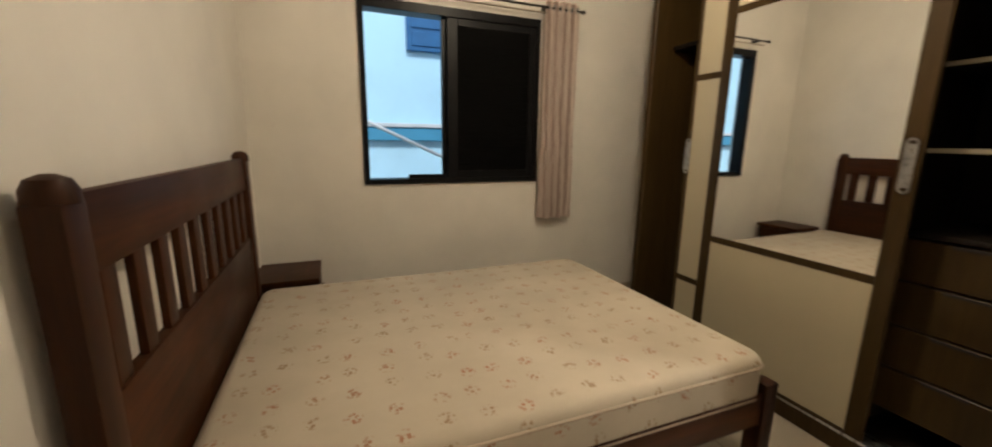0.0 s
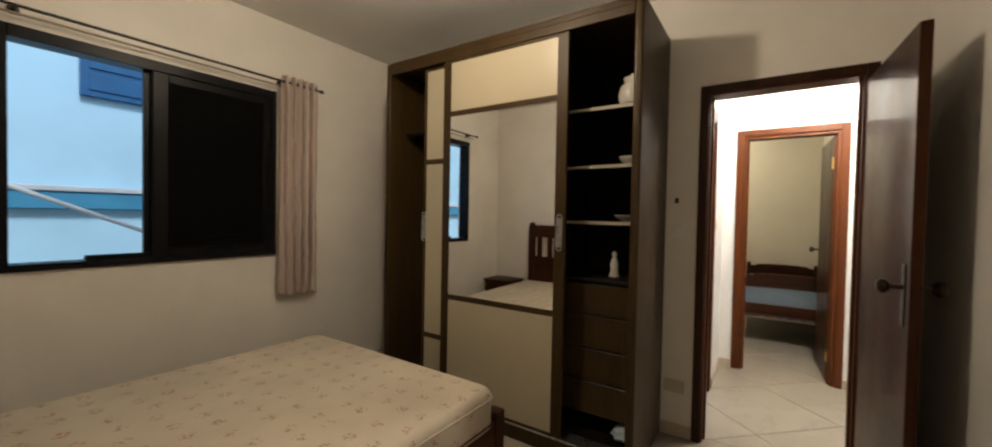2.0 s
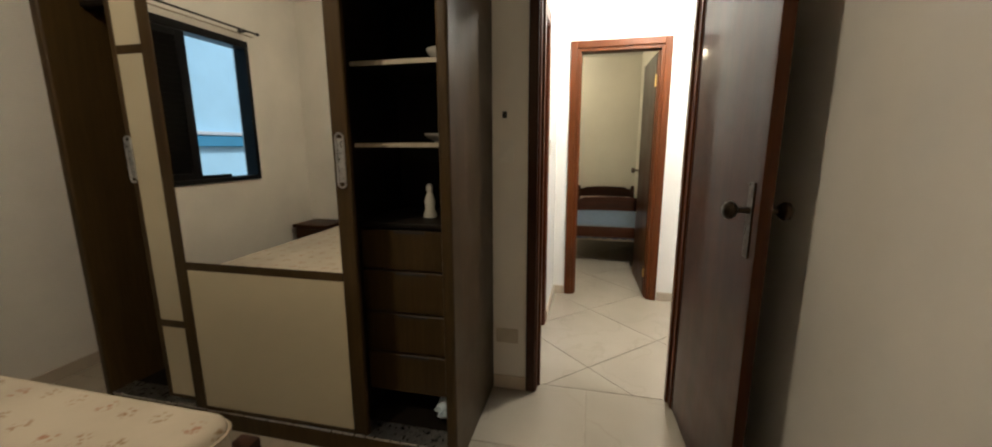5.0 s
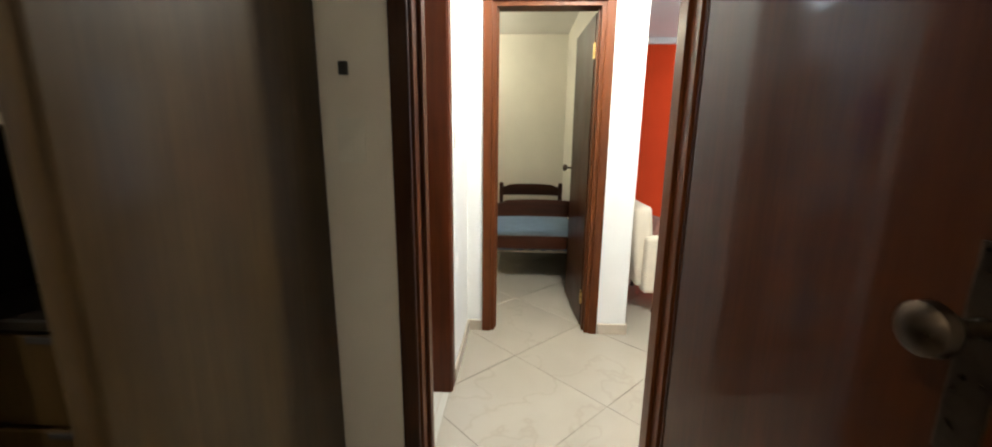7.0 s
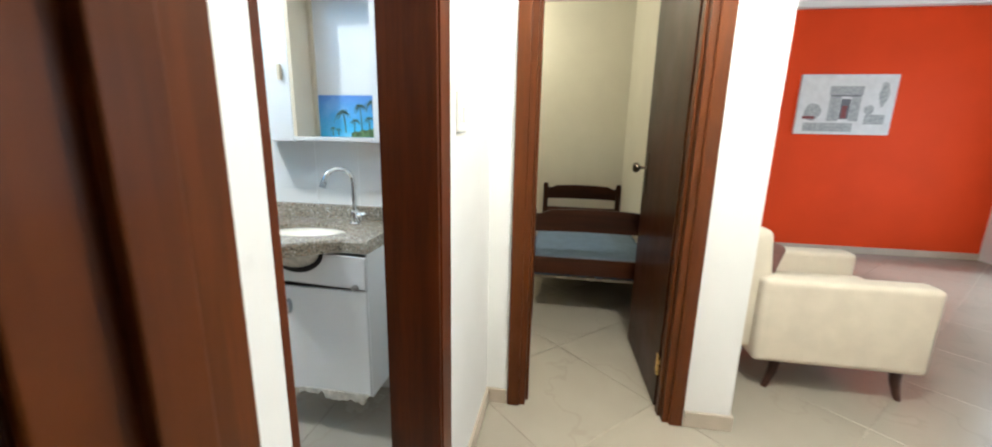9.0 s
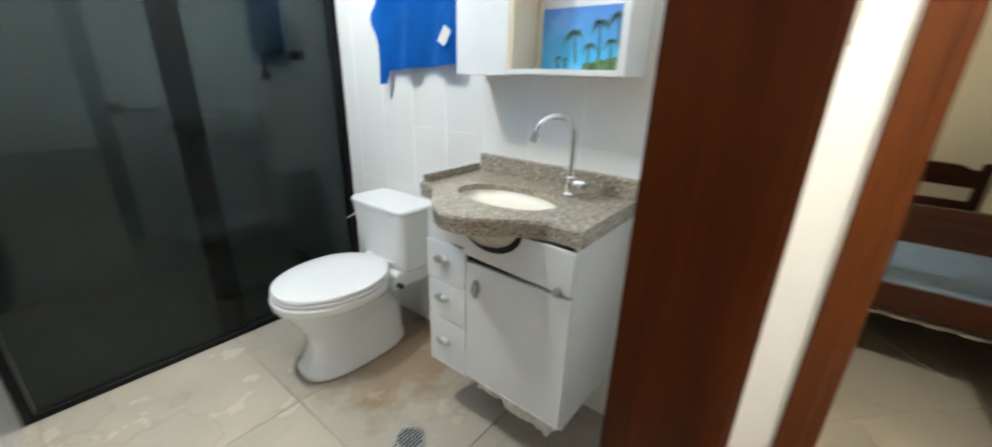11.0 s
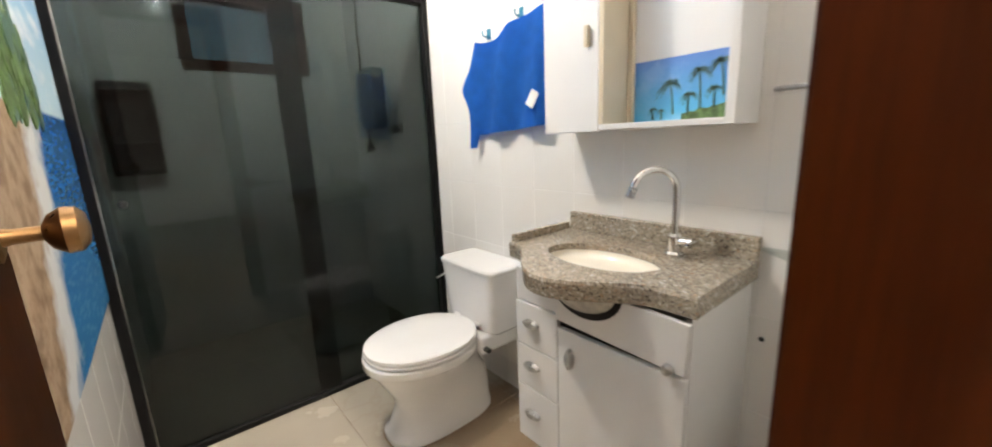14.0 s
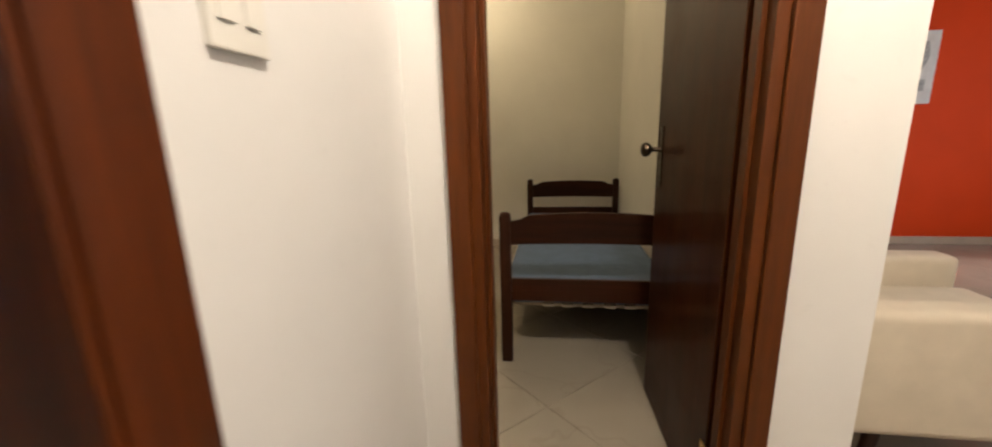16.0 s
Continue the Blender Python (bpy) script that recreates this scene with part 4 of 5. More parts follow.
# ---- single bed in the small bedroom ----
def single_bed():
    e = thing("single_bed", "dark reddish wooden single bed frame with arched rails", "bed")
    XF, XH, Y0, Y1 = 5.15, 7.17, -0.76 + 0.06, 0.16

    def arch(x, z, h, rise, nm):
        bm = B()
        n = 16
        top, bot = [], []
        for k in range(n + 1):
            u = k / n
            y = Y0 + 0.05 + (Y1 - Y0 - 0.1) * u
            s = math.sin(math.pi * u) ** 0.7
            edge = 0.018 if 0.12 < u < 0.88 else 0.0
            top.append((y, z + rise * s * 0.7 + edge))
            bot.append((y, z - h + rise * 0.25 * s))
        loop = top + bot[::-1]
        loft(bm, [[(x - 0.012, y, zz) for y, zz in loop], [(x + 0.012, y, zz) for y, zz in loop]])
        part(nm, bm, SINGLE, e)

    def bar(nm, a, b, mat, bev=0.005):
        bm = B()
        box(bm, a, b, bev)
        part(nm, bm, mat, e, "", True)

    for x, top in ((XF, 0.785), (XH, 0.72)):
        for y in (Y0, Y1 - 0.055):
            bm = B()
            box(bm, (x - 0.025, y, 0), (x + 0.025, y + 0.055, top - 0.012), 0.006)
            lathe(bm, [(0.024, top - 0.016), (0.025, top - 0.006), (0.015, top)], (x, y + 0.0275, 0), 14)
            part("post", bm, SINGLE_Z, e, "", True)
    arch(XF, 0.74, 0.115, 0.035, "foot_rail")
    arch(XH, 0.665, 0.12, 0.03, "head_rail")
    bar("lower_rail", (XF - 0.012, Y0 + 0.055, 0.335), (XF + 0.012, Y1 - 0.055, 0.45), SINGLE)
    bar("lower_rail", (XH - 0.012, Y0 + 0.055, 0.335), (XH + 0.012, Y1 - 0.055, 0.45), SINGLE)
    bar("side_rail", (XF + 0.025, Y0 + 0.012, 0.205), (XH - 0.025, Y0 + 0.035, 0.297), SINGLE_X)
    bar("side_rail", (XF + 0.025, Y1 - 0.035, 0.205), (XH - 0.025, Y1 - 0.012, 0.297), SINGLE_X)
    s2 = B()
    box(s2, (-0.035, Y0 + 0.036, 0.279), (0.035, Y1 - 0.036, 0.296), 0.002, 1)
    f2 = part("bed_slat", s2, SHELF_EDGE, e)
    f2.location = (XF + 0.1, 0, 0)
    for k in range(1, 12):
        o = new("bed_slat", f2.data)
        o.parent = e
        o.location = (XF + 0.1 + 0.165 * k, 0, 0)
    for d in (0.236, 0.332, 0.434, 0.54, 0.637):
        bar("batten", (XF + 0.013, Y1 - d - 0.027, 0.297), (XF + 0.085, Y1 - d + 0.027, 0.312), SHELF_EDGE, 0.002)
    return e


single_bed()
mattress("mattress", "thin greyish-blue mattress on the single bed", 5.185, -0.692, 0.298, 7.135, 0.152, 0.4, BLUE_CLOTH, 0.03, 0.008)


# ---- living room ----
def armchair():
    e = thing("armchair", "cream upholstered armchair with tapered dark wooden legs", "armchair", (4.55, -1.07, 0))
    # local x runs from the back to the seat

    def pad(nm, a, b, bev, label="", m=None):
        bm = B()
        box(bm, a, b, bev, 4, m)
        return part(nm, bm, FABRIC, e, label, True)

    pad("base", (0.03, -0.66, 0.16), (0.74, -0.04, 0.36), 0.03)
    pad("arm", (0.0, -0.13, 0.17), (0.76, 0.0, 0.60), 0.035)
    pad("arm", (0.0, -0.72, 0.17), (0.76, -0.59, 0.60), 0.035)
    pad("backrest", (-0.02, -0.66, 0.2), (0.13, -0.06, 0.82), 0.05, "", pose(0, 0, 0, 0, -6))
    pad("seat_cushion", (0.12, -0.585, 0.345), (0.78, -0.135, 0.48), 0.04)
    for x in (0.14, 0.68):
        for y in (-0.07, -0.65):
            bm = B()
            s = 1 if x > 0.3 else -1
            tube(bm, [(x, y, 0.17), (x + 0.004 * s, y, 0.1), (x + 0.02 * s, y, 0.04), (x + 0.035 * s, y, 0.0)], [0.026, 0.022, 0.017, 0.014], 12)
            part("leg", bm, LEGWOOD, e, "", True)
    return e


def armchair_at(m):
    a = armchair()
    a.matrix_world = m
    return a


armchair_at(ARMCHAIR)
cu = thing("cushion", "small dark brown cushion leaning in the armchair corner", "cushion")
bm = B()
box(bm, (-0.12, -0.04, -0.1), (0.12, 0.04, 0.1), 0.038, 4, pose(5.0, -1.215, 0.585, 18, 0, 12))
part("cover", bm, CUSHION, cu, "", True)
pic = thing("wall_picture", "unframed grey canvas print of a stone arch monument", "picture", PIC)
bm = B()
box(bm, (-0.03, -0.46, -0.31), (0, 0.46, 0.31), 0.004)
part("canvas", bm, CANVAS_L, pic)
for nm, mat, shapes in (("print_arch", CANVAS_M, [((-0.16, -0.17), (-0.05, 0.1)), ((0.05, -0.17), (0.14, 0.1)), ((-0.17, 0.1), (0.15, 0.19))]),
                        ("print_void", CANVAS_D, [((-0.045, -0.15), (0.045, 0.06)), ((-0.15, 0.085), (0.13, 0.1))]),
                        ("print_ground", CANVAS_M, [((-0.38, -0.28), (0.1, -0.19)), ((0.2, -0.2), (0.39, -0.1))]),
                        ("print_trees", CANVAS_M, [((-0.39, -0.17), (-0.22, 0.02)), ((0.3, -0.02), (0.39, 0.25)), ((0.18, -0.1), (0.28, 0.0))])):
    bm = B()
    for (a0, b0), (a1, b1) in shapes:
        n = 14
        cx, cz, rx, rz = (a0 + a1) / 2, (b0 + b1) / 2, (a1 - a0) / 2, (b1 - b0) / 2
        if nm == "print_trees":
            ring = [(-0.0312, -(cx + rx * math.cos(2 * math.pi * k / n) * (0.8 + 0.3 * random.random())), cz + rz * math.sin(2 * math.pi * k / n) * (0.8 + 0.3 * random.random())) for k in range(n)]
            loft(bm, [ring, [(-0.0302, p[1], p[2]) for p in ring]])
            part("print_tree", bm, mat, pic)
            bm = B()
        else:
            box(bm, (-0.0325 if nm == "print_void" else -0.0318, -a0, b0), (-0.0302, -a1, b1))
    if nm != "print_trees":
        part(nm, bm, mat, pic)


for a, b in (((-0.0332, -0.02, -0.14), (-0.0302, 0.03, -0.01)), ((-0.0332, 0.28, -0.15), (-0.0302, 0.4, -0.12))):
    bm = B()
    box(bm, a, b)
    part("print_accent", bm, CANVAS_R, pic, "dull red printed accent")


# unseen living room window to the south, added as a source of light
lw = thing("added_window_2", "unseen wide white-framed window added to let light into the living room", "window")
lw["kind"] = "structure"
for a, b in (((LX0, -4.7, 0.4), (LX0 + 0.05, -4.64, 2.2)), ((LX1 - 0.05, -4.7, 0.4), (LX1, -4.64, 2.2)), ((LX0 + 0.05, -4.7, 0.4), (LX1 - 0.05, -4.64, 0.45)),
             ((LX0 + 0.05, -4.7, 2.15), (LX1 - 0.05, -4.64, 2.2)), ((5.77, -4.7, 0.45), (5.83, -4.64, 2.15))):
    bm = B()
    box(bm, a, b, 0.004, 1)
    part("window_frame", bm, SWITCHW, lw)
# ---- bathroom ----
def toilet():
    e = thing("toilet", "white ceramic close-coupled toilet with closed plastic lid", "toilet", (3.98, 1.70, 0), 0)
    # local x: 0 at the tank's front, bowl towards -x
    def egg(z, front, half, back=0.02, n=40):
        # pointed towards the front, squared towards the tank
        out = []
        for k in range(n):
            a = 2 * math.pi * k / n
            c, q = math.cos(a), math.sin(a)
            mid_x = -0.2
            x = mid_x + (back - mid_x) * c ** 0.8 if c > 0 else mid_x - (front + mid_x) * abs(c)
            w = half * math.copysign(abs(q) ** 0.92, q) * (1 - 0.16 * max(0, c) ** 1.5)
            out.append((x, w, z))
        return out

    bm = B()
    loft(bm, [oval(-0.155, 0, 0.0, 0.24, 0.128, 40, 2.8), oval(-0.155, 0, 0.025, 0.24, 0.128, 40, 2.8), oval(-0.145, 0, 0.05, 0.228, 0.116, 40, 2.7), oval(-0.13, 0, 0.14, 0.212, 0.106, 40, 2.6),
              oval(-0.145, 0, 0.2, 0.215, 0.115, 40, 2.4), oval(-0.178, 0, 0.26, 0.215, 0.14, 40, 2.15), oval(-0.193, 0, 0.31, 0.224, 0.162, 40, 2.05), oval(-0.195, 0, 0.338, 0.23, 0.174, 40, 2.0),
              egg(0.345, 0.448, 0.19), egg(0.352, 0.453, 0.194), egg(0.38, 0.453, 0.194), egg(0.385, 0.447, 0.189)])
    part("bowl", bm, CERAMIC, e, "", True)
    bm = B()
    loft(bm, [egg(0.389, 0.438, 0.188), egg(0.393, 0.446, 0.194), egg(0.402, 0.446, 0.194), egg(0.406, 0.44, 0.189)])
    part("seat", bm, SEAT, e, "", True)
    bm = B()
    loft(bm, [egg(0.409, 0.438, 0.187, 0.015), egg(0.413, 0.445, 0.192, 0.018), egg(0.423, 0.443, 0.19, 0.016), egg(0.431, 0.423, 0.172, 0.0), egg(0.434, 0.31, 0.085, -0.09)])
    part("lid", bm, SEAT, e, "", True)
    for y in (-0.075, 0.075):
        bm = B()
        cyl(bm, (0.018, y - 0.02, 0.415), (0.018, y + 0.02, 0.415), 0.011, segs=12)
        part("hinge", bm, SEAT, e, "", True)
    bm = B()
    box(bm, (-0.02, -0.14, 0.3), (0.19, 0.14, 0.388), 0.02, 3)
    part("platform", bm, CERAMIC, e, "", True)
    bm = B()
    loft(bm, [oval(0.112, 0, 0.375, 0.075, 0.15, 36, 5), oval(0.106, 0, 0.395, 0.089, 0.168, 36, 6), oval(0.1, 0, 0.665, 0.098, 0.182, 36, 8)])
    part("tank", bm, CERAMIC, e, "", True)
    bm = B()
    loft(bm, [oval(0.1, 0, 0.667, 0.099, 0.184, 36, 8), oval(0.1, 0, 0.67, 0.103, 0.187, 36, 8), oval(0.1, 0, 0.682, 0.103, 0.187, 36, 8), oval(0.1, 0, 0.69, 0.096, 0.18, 36, 8)])
    part("tank_lid", bm, CERAMIC, e, "", True)
    bm = B()
    cyl(bm, (0.06, 0.175, 0.6), (0.06, 0.2, 0.6), 0.012, segs=12)
    tube(bm, [(0.06, 0.198, 0.6), (0.03, 0.2, 0.585), (-0.01, 0.2, 0.575)], 0.006, 8)
    part("flush_lever", bm, CHROME, e, "chrome flush lever", True)
    for y in (-1, 1):
        bm = B()
        cyl(bm, (-0.06, y * 0.075, 0.085), (-0.06, y * 0.106, 0.085), 0.014, 0.009, 12)
        part("bolt_cap", bm, BRASS, e)
    bm = B()
    cyl(bm, (0.0, -0.13, 0.33), (0.0, -0.165, 0.33), 0.012, segs=10)
    part("bolt", bm, BLACK, e)
    e.scale = (1.03, 1.03, 0.96)
    return e


toilet()
dr = thing("stain", "rusty brown silicone line round the toilet base", "sealant", (3.789, 1.70, 0.0))
bm = B()
ring = oval(0.032, 0, 0.003, 0.25, 0.135, 40, 2.8)
tube(bm, ring + [ring[0]], 0.003, 6)
part("bead", bm, plain("rusty_sealant", (0.3, 0.2, 0.12), 0.8, 0.4, 30), dr)


def vanity():
    e = thing("vanity_cabinet", "white hanging vanity cabinet with sagging front panel and swollen edge", "cabinet")
    X, Y0, Y1, Z0, Z1 = 3.84, 0.65, 1.2, 0.2, 0.8

    def bar(nm, a, b, mat=LACQUER, bev=0.003, parent=e, label="", m=None):
        bm = B()
        box(bm, a, b, bev, 2, m)
        return part(nm, bm, mat, parent, label)

    bar("side_panel", (X + 0.018, Y0, Z0), (4.2, Y0 + 0.016, Z1))
    bar("side_panel", (X + 0.018, Y1 - 0.016, Z0), (4.2, Y1, Z1))
    bar("bottom_panel", (X + 0.018, Y0 + 0.016, Z0), (4.2, Y1 - 0.016, Z0 + 0.016))
    # dark sheet set close behind the fronts so their gaps look shaded
    bar("shade_sheet", (X + 0.03, Y0 + 0.016, Z0 + 0.016), (X + 0.036, Y1 - 0.016, Z1 - 0.12), GAP_SHADE, 0)
    for z0, z1 in ((0.548, 0.69), (0.402, 0.544), (0.205, 0.398)):
        d = bar("drawer", (X, 1.025, z0), (X + 0.017, Y1 - 0.002, z1))
        zz = min((z0 + z1) / 2 + 0.01, z1 - 0.06)
        handle(d, (X, 1.128, zz), False)
    bar("top_strip", (X + 0.006, 1.025, 0.694), (X + 0.017, Y1 - 0.002, Z1))
    door = bar("door", (X, Y0 + 0.002, 0.215), (X + 0.017, 1.021, 0.655))
    handle(door, (X, 0.975, 0.575), True)
    fr = bar("front_panel", (0, -0.185, -0.064), (0.016, 0.185, 0.064), LACQUER, 0.003, e, "white panel hanging slightly askew", pose(X - 0.004, 0.837, 0.735, 3.2, -2, 1.5))
    handle(fr, (X - 0.003, 0.69, 0.672), False, 0.013)
    half = [(math.cos(math.pi * k / 20), math.sin(math.pi * k / 20)) for k in range(21)]
    # solid dark half-disc: the shade of the basin opening as a plate
    bm = B()
    loft(bm, [[(X - 0.009, 0.925 + 0.115 * c, 0.806 - 0.088 * s) for c, s in half], [(X + 0.01, 0.925 + 0.115 * c, 0.806 - 0.088 * s) for c, s in half]])
    part("cut_out_shade", bm, GAP_SHADE, e, "dark plate painted as the shaded cut-out for the basin")
    bm = B()
    loft(bm, [[(X - 0.01 - 0.05 * math.sin(math.pi * j / 10 * 0.5), 0.925 + 0.1 * math.cos(math.pi * j / 20) * c, 0.806 - 0.066 * math.cos(math.pi * j / 20) * s) for c, s in half] for j in range(10)])
    part("basin_underside", bm, SWOLLEN, e, "brownish underside of the basin", True)
    # chipped, swollen board under the door
    bm = B()
    n = 26
    top = [(Y0 + 0.01 + (0.3) * k / n, 0.222 + 0.003 * random.random()) for k in range(n + 1)]
    bot = [(y, 0.186 + 0.026 * noise.noise(Vector((y * 40, 0, 3))) + 0.018 * (abs(k / n - 0.35) > 0.3)) for k, (y, _) in enumerate(top)]
    loop = top + bot[::-1]
    loft(bm, [[(X - 0.006, y, z) for y, z in loop], [(X + 0.02, y, z) for y, z in loop]])
    part("swollen_edge", bm, SWOLLEN, e, "chipped swollen board edge")
    return e


def handle(parent, p, upright, half=0.03):
    bm = B()
    x, y, z = p
    rings = []
    for k in range(9):
        u = -1 + 2 * k / 8
        w = 0.011 * math.sqrt(max(0.05, 1 - u * u)) + 0.002
        c = [(0.0, -w), (-0.012 - 0.006 * (1 - u * u), -w * 0.7), (-0.012 - 0.006 * (1 - u * u), w * 0.7), (0.0, w)]
        rings.append([(x + a, y + (half * u if not upright else b), z + (b if not upright else half * u)) for a, b in c])
    loft(bm, rings)
    part("handle", bm, STEEL, parent, "brushed metal handle", True)


vanity()


def countertop():
    e = thing("granite_countertop", "speckled brown-grey granite vanity top with a bowed front", "countertop")
    Z0, Z1 = 0.805, 0.855
    y0, y1 = 0.638, 1.275
    front = []
    n = 40
    for k in range(n + 1):
        u = k / n
        y = y0 + (y1 - y0) * u
        bulge = 0.5 - 0.5 * math.cos(2 * math.pi * min(max((u - 0.14) / 0.8, 0), 1))
        base = 3.842 + 0.06 * max(0, u - 0.2)
        front.append((base - 0.15 * bulge ** 0.8, y))
    loop = front + [(3.95, y1), (4.05, y1), (4.2, y1)] + [(4.2, y1 - (y1 - y0) * k / 12) for k in range(1, 12)] + [(4.2, y0), (4.05, y0), (3.95, y0)]
    cx, cy, rx, ry = 3.958, 0.96, 0.108, 0.178
    # top with an oval cut-out
    bm = B()
    m = len(loop)
    hole_t = []
    for x, y in loop:
        a = math.atan2((y - cy) / ry, (x - cx) / rx)
        hole_t.append(bm.verts.new((cx + rx * math.cos(a), cy + ry * math.sin(a), Z1)))
    hole_b = [bm.verts.new((v.co.x, v.co.y, Z1 - 0.02)) for v in hole_t]
    out_t = [bm.verts.new((x, y, Z1)) for x, y in loop]
    out_m = [bm.verts.new((x - (0.004 if i <= n else 0), y, Z1 - 0.008)) for i, (x, y) in enumerate(loop)]
    out_b = [bm.verts.new((x, y, Z0)) for x, y in loop]
    N = len(loop)
    for a, b in ((out_t, out_m), (out_m, out_b)):
        for k in range(N):
            bm.faces.new((a[k], a[(k + 1) % N], b[(k + 1) % N], b[k]))
    for k in range(m):
        bm.faces.new((hole_t[k], hole_t[(k + 1) % m], hole_b[(k + 1) % m], hole_b[k]))
    for inner, outer in ((hole_t, out_t), (hole_b, out_b)):
        for k in range(N):
            bm.faces.new((inner[k], inner[(k + 1) % N], outer[(k + 1) % N], outer[k]))
    part("slab", bm, GRANITE, e)
    bm = B()
    box(bm, (4.175, y0, Z1), (4.2, y1 - 0.02, 0.918), 0.003)
    part("backsplash", bm, GRANITE, e)
    bm = B()
    box(bm, (3.9, y1 - 0.018, Z1), (4.175, y1, 0.88), 0.002)
    part("side_upstand", bm, GRANITE, e)
    bm = B()
    prof = [(0.1, 0.8), (0.3, 0.801), (0.6, 0.804), (0.85, 0.81), (0.95, 0.819), (0.985, 0.828), (0.998, Z1 - 0.021), (1.04, Z1 - 0.022), (1.03, 0.815), (0.9, 0.798), (0.6, 0.792), (0.2, 0.79)]
    loft(bm, [oval(cx, cy, z, rx * f, ry * f, 40) for f, z in prof])
    bmesh.ops.recalc_face_normals(bm, faces=bm.faces[:])
    basin = part("basin", bm, BASIN, e, "cream ceramic undermounted basin", True)
    bm = B()
    lathe(bm, [(0.022, 0), (0.024, 0.003), (0.016, 0.004), (0.004, 0.001)], (cx, cy, 0.8015), 20)
    part("drain", bm, CHROME, basin, "chrome drain", True)
    return e


countertop()


def tap():
    e = thing("tap", "tall chrome swan-neck basin tap", "tap", (4.1, 0.82, 0.855))
    bm = B()
    lathe(bm, [(0.026, 0), (0.026, 0.006), (0.02, 0.012), (0.019, 0.055), (0.012, 0.062)])
    part("body", bm, CHROME, e, "", True)
    bm = B()
    pts = [(0, 0, 0.05), (0, 0, 0.178)]
    dx, dy = -0.8, 0.6
    r = 0.062
    for k in range(1, 13):
        a = math.pi * 0.93 * k / 12
        d = r - r * math.cos(a)
        pts.append((dx * d, dy * d, 0.178 + r * math.sin(a)))
    tube(bm, pts, 0.0095, 14)
    part("spout", bm, CHROME, e, "", True)
    end, prev = Vector(pts[-1]), Vector(pts[-2])
    d = (end - prev).normalized()
    bm = B()
    cyl(bm, end - d * 0.004, end + d * 0.026, 0.0125, segs=16)
    part("aerator", bm, STEEL, e, "", True)
    bm = B()
    cyl(bm, (0, -0.016, 0.04), (0, -0.05, 0.042), 0.014, 0.012, 14)
    part("valve_neck", bm, CHROME, e, "", True)
    bm = B()
    box(bm, (-0.045, -0.062, 0.036), (0.012, -0.05, 0.05), 0.004)
    part("lever", bm, CHROME, e, "", True)
    return e


tap()


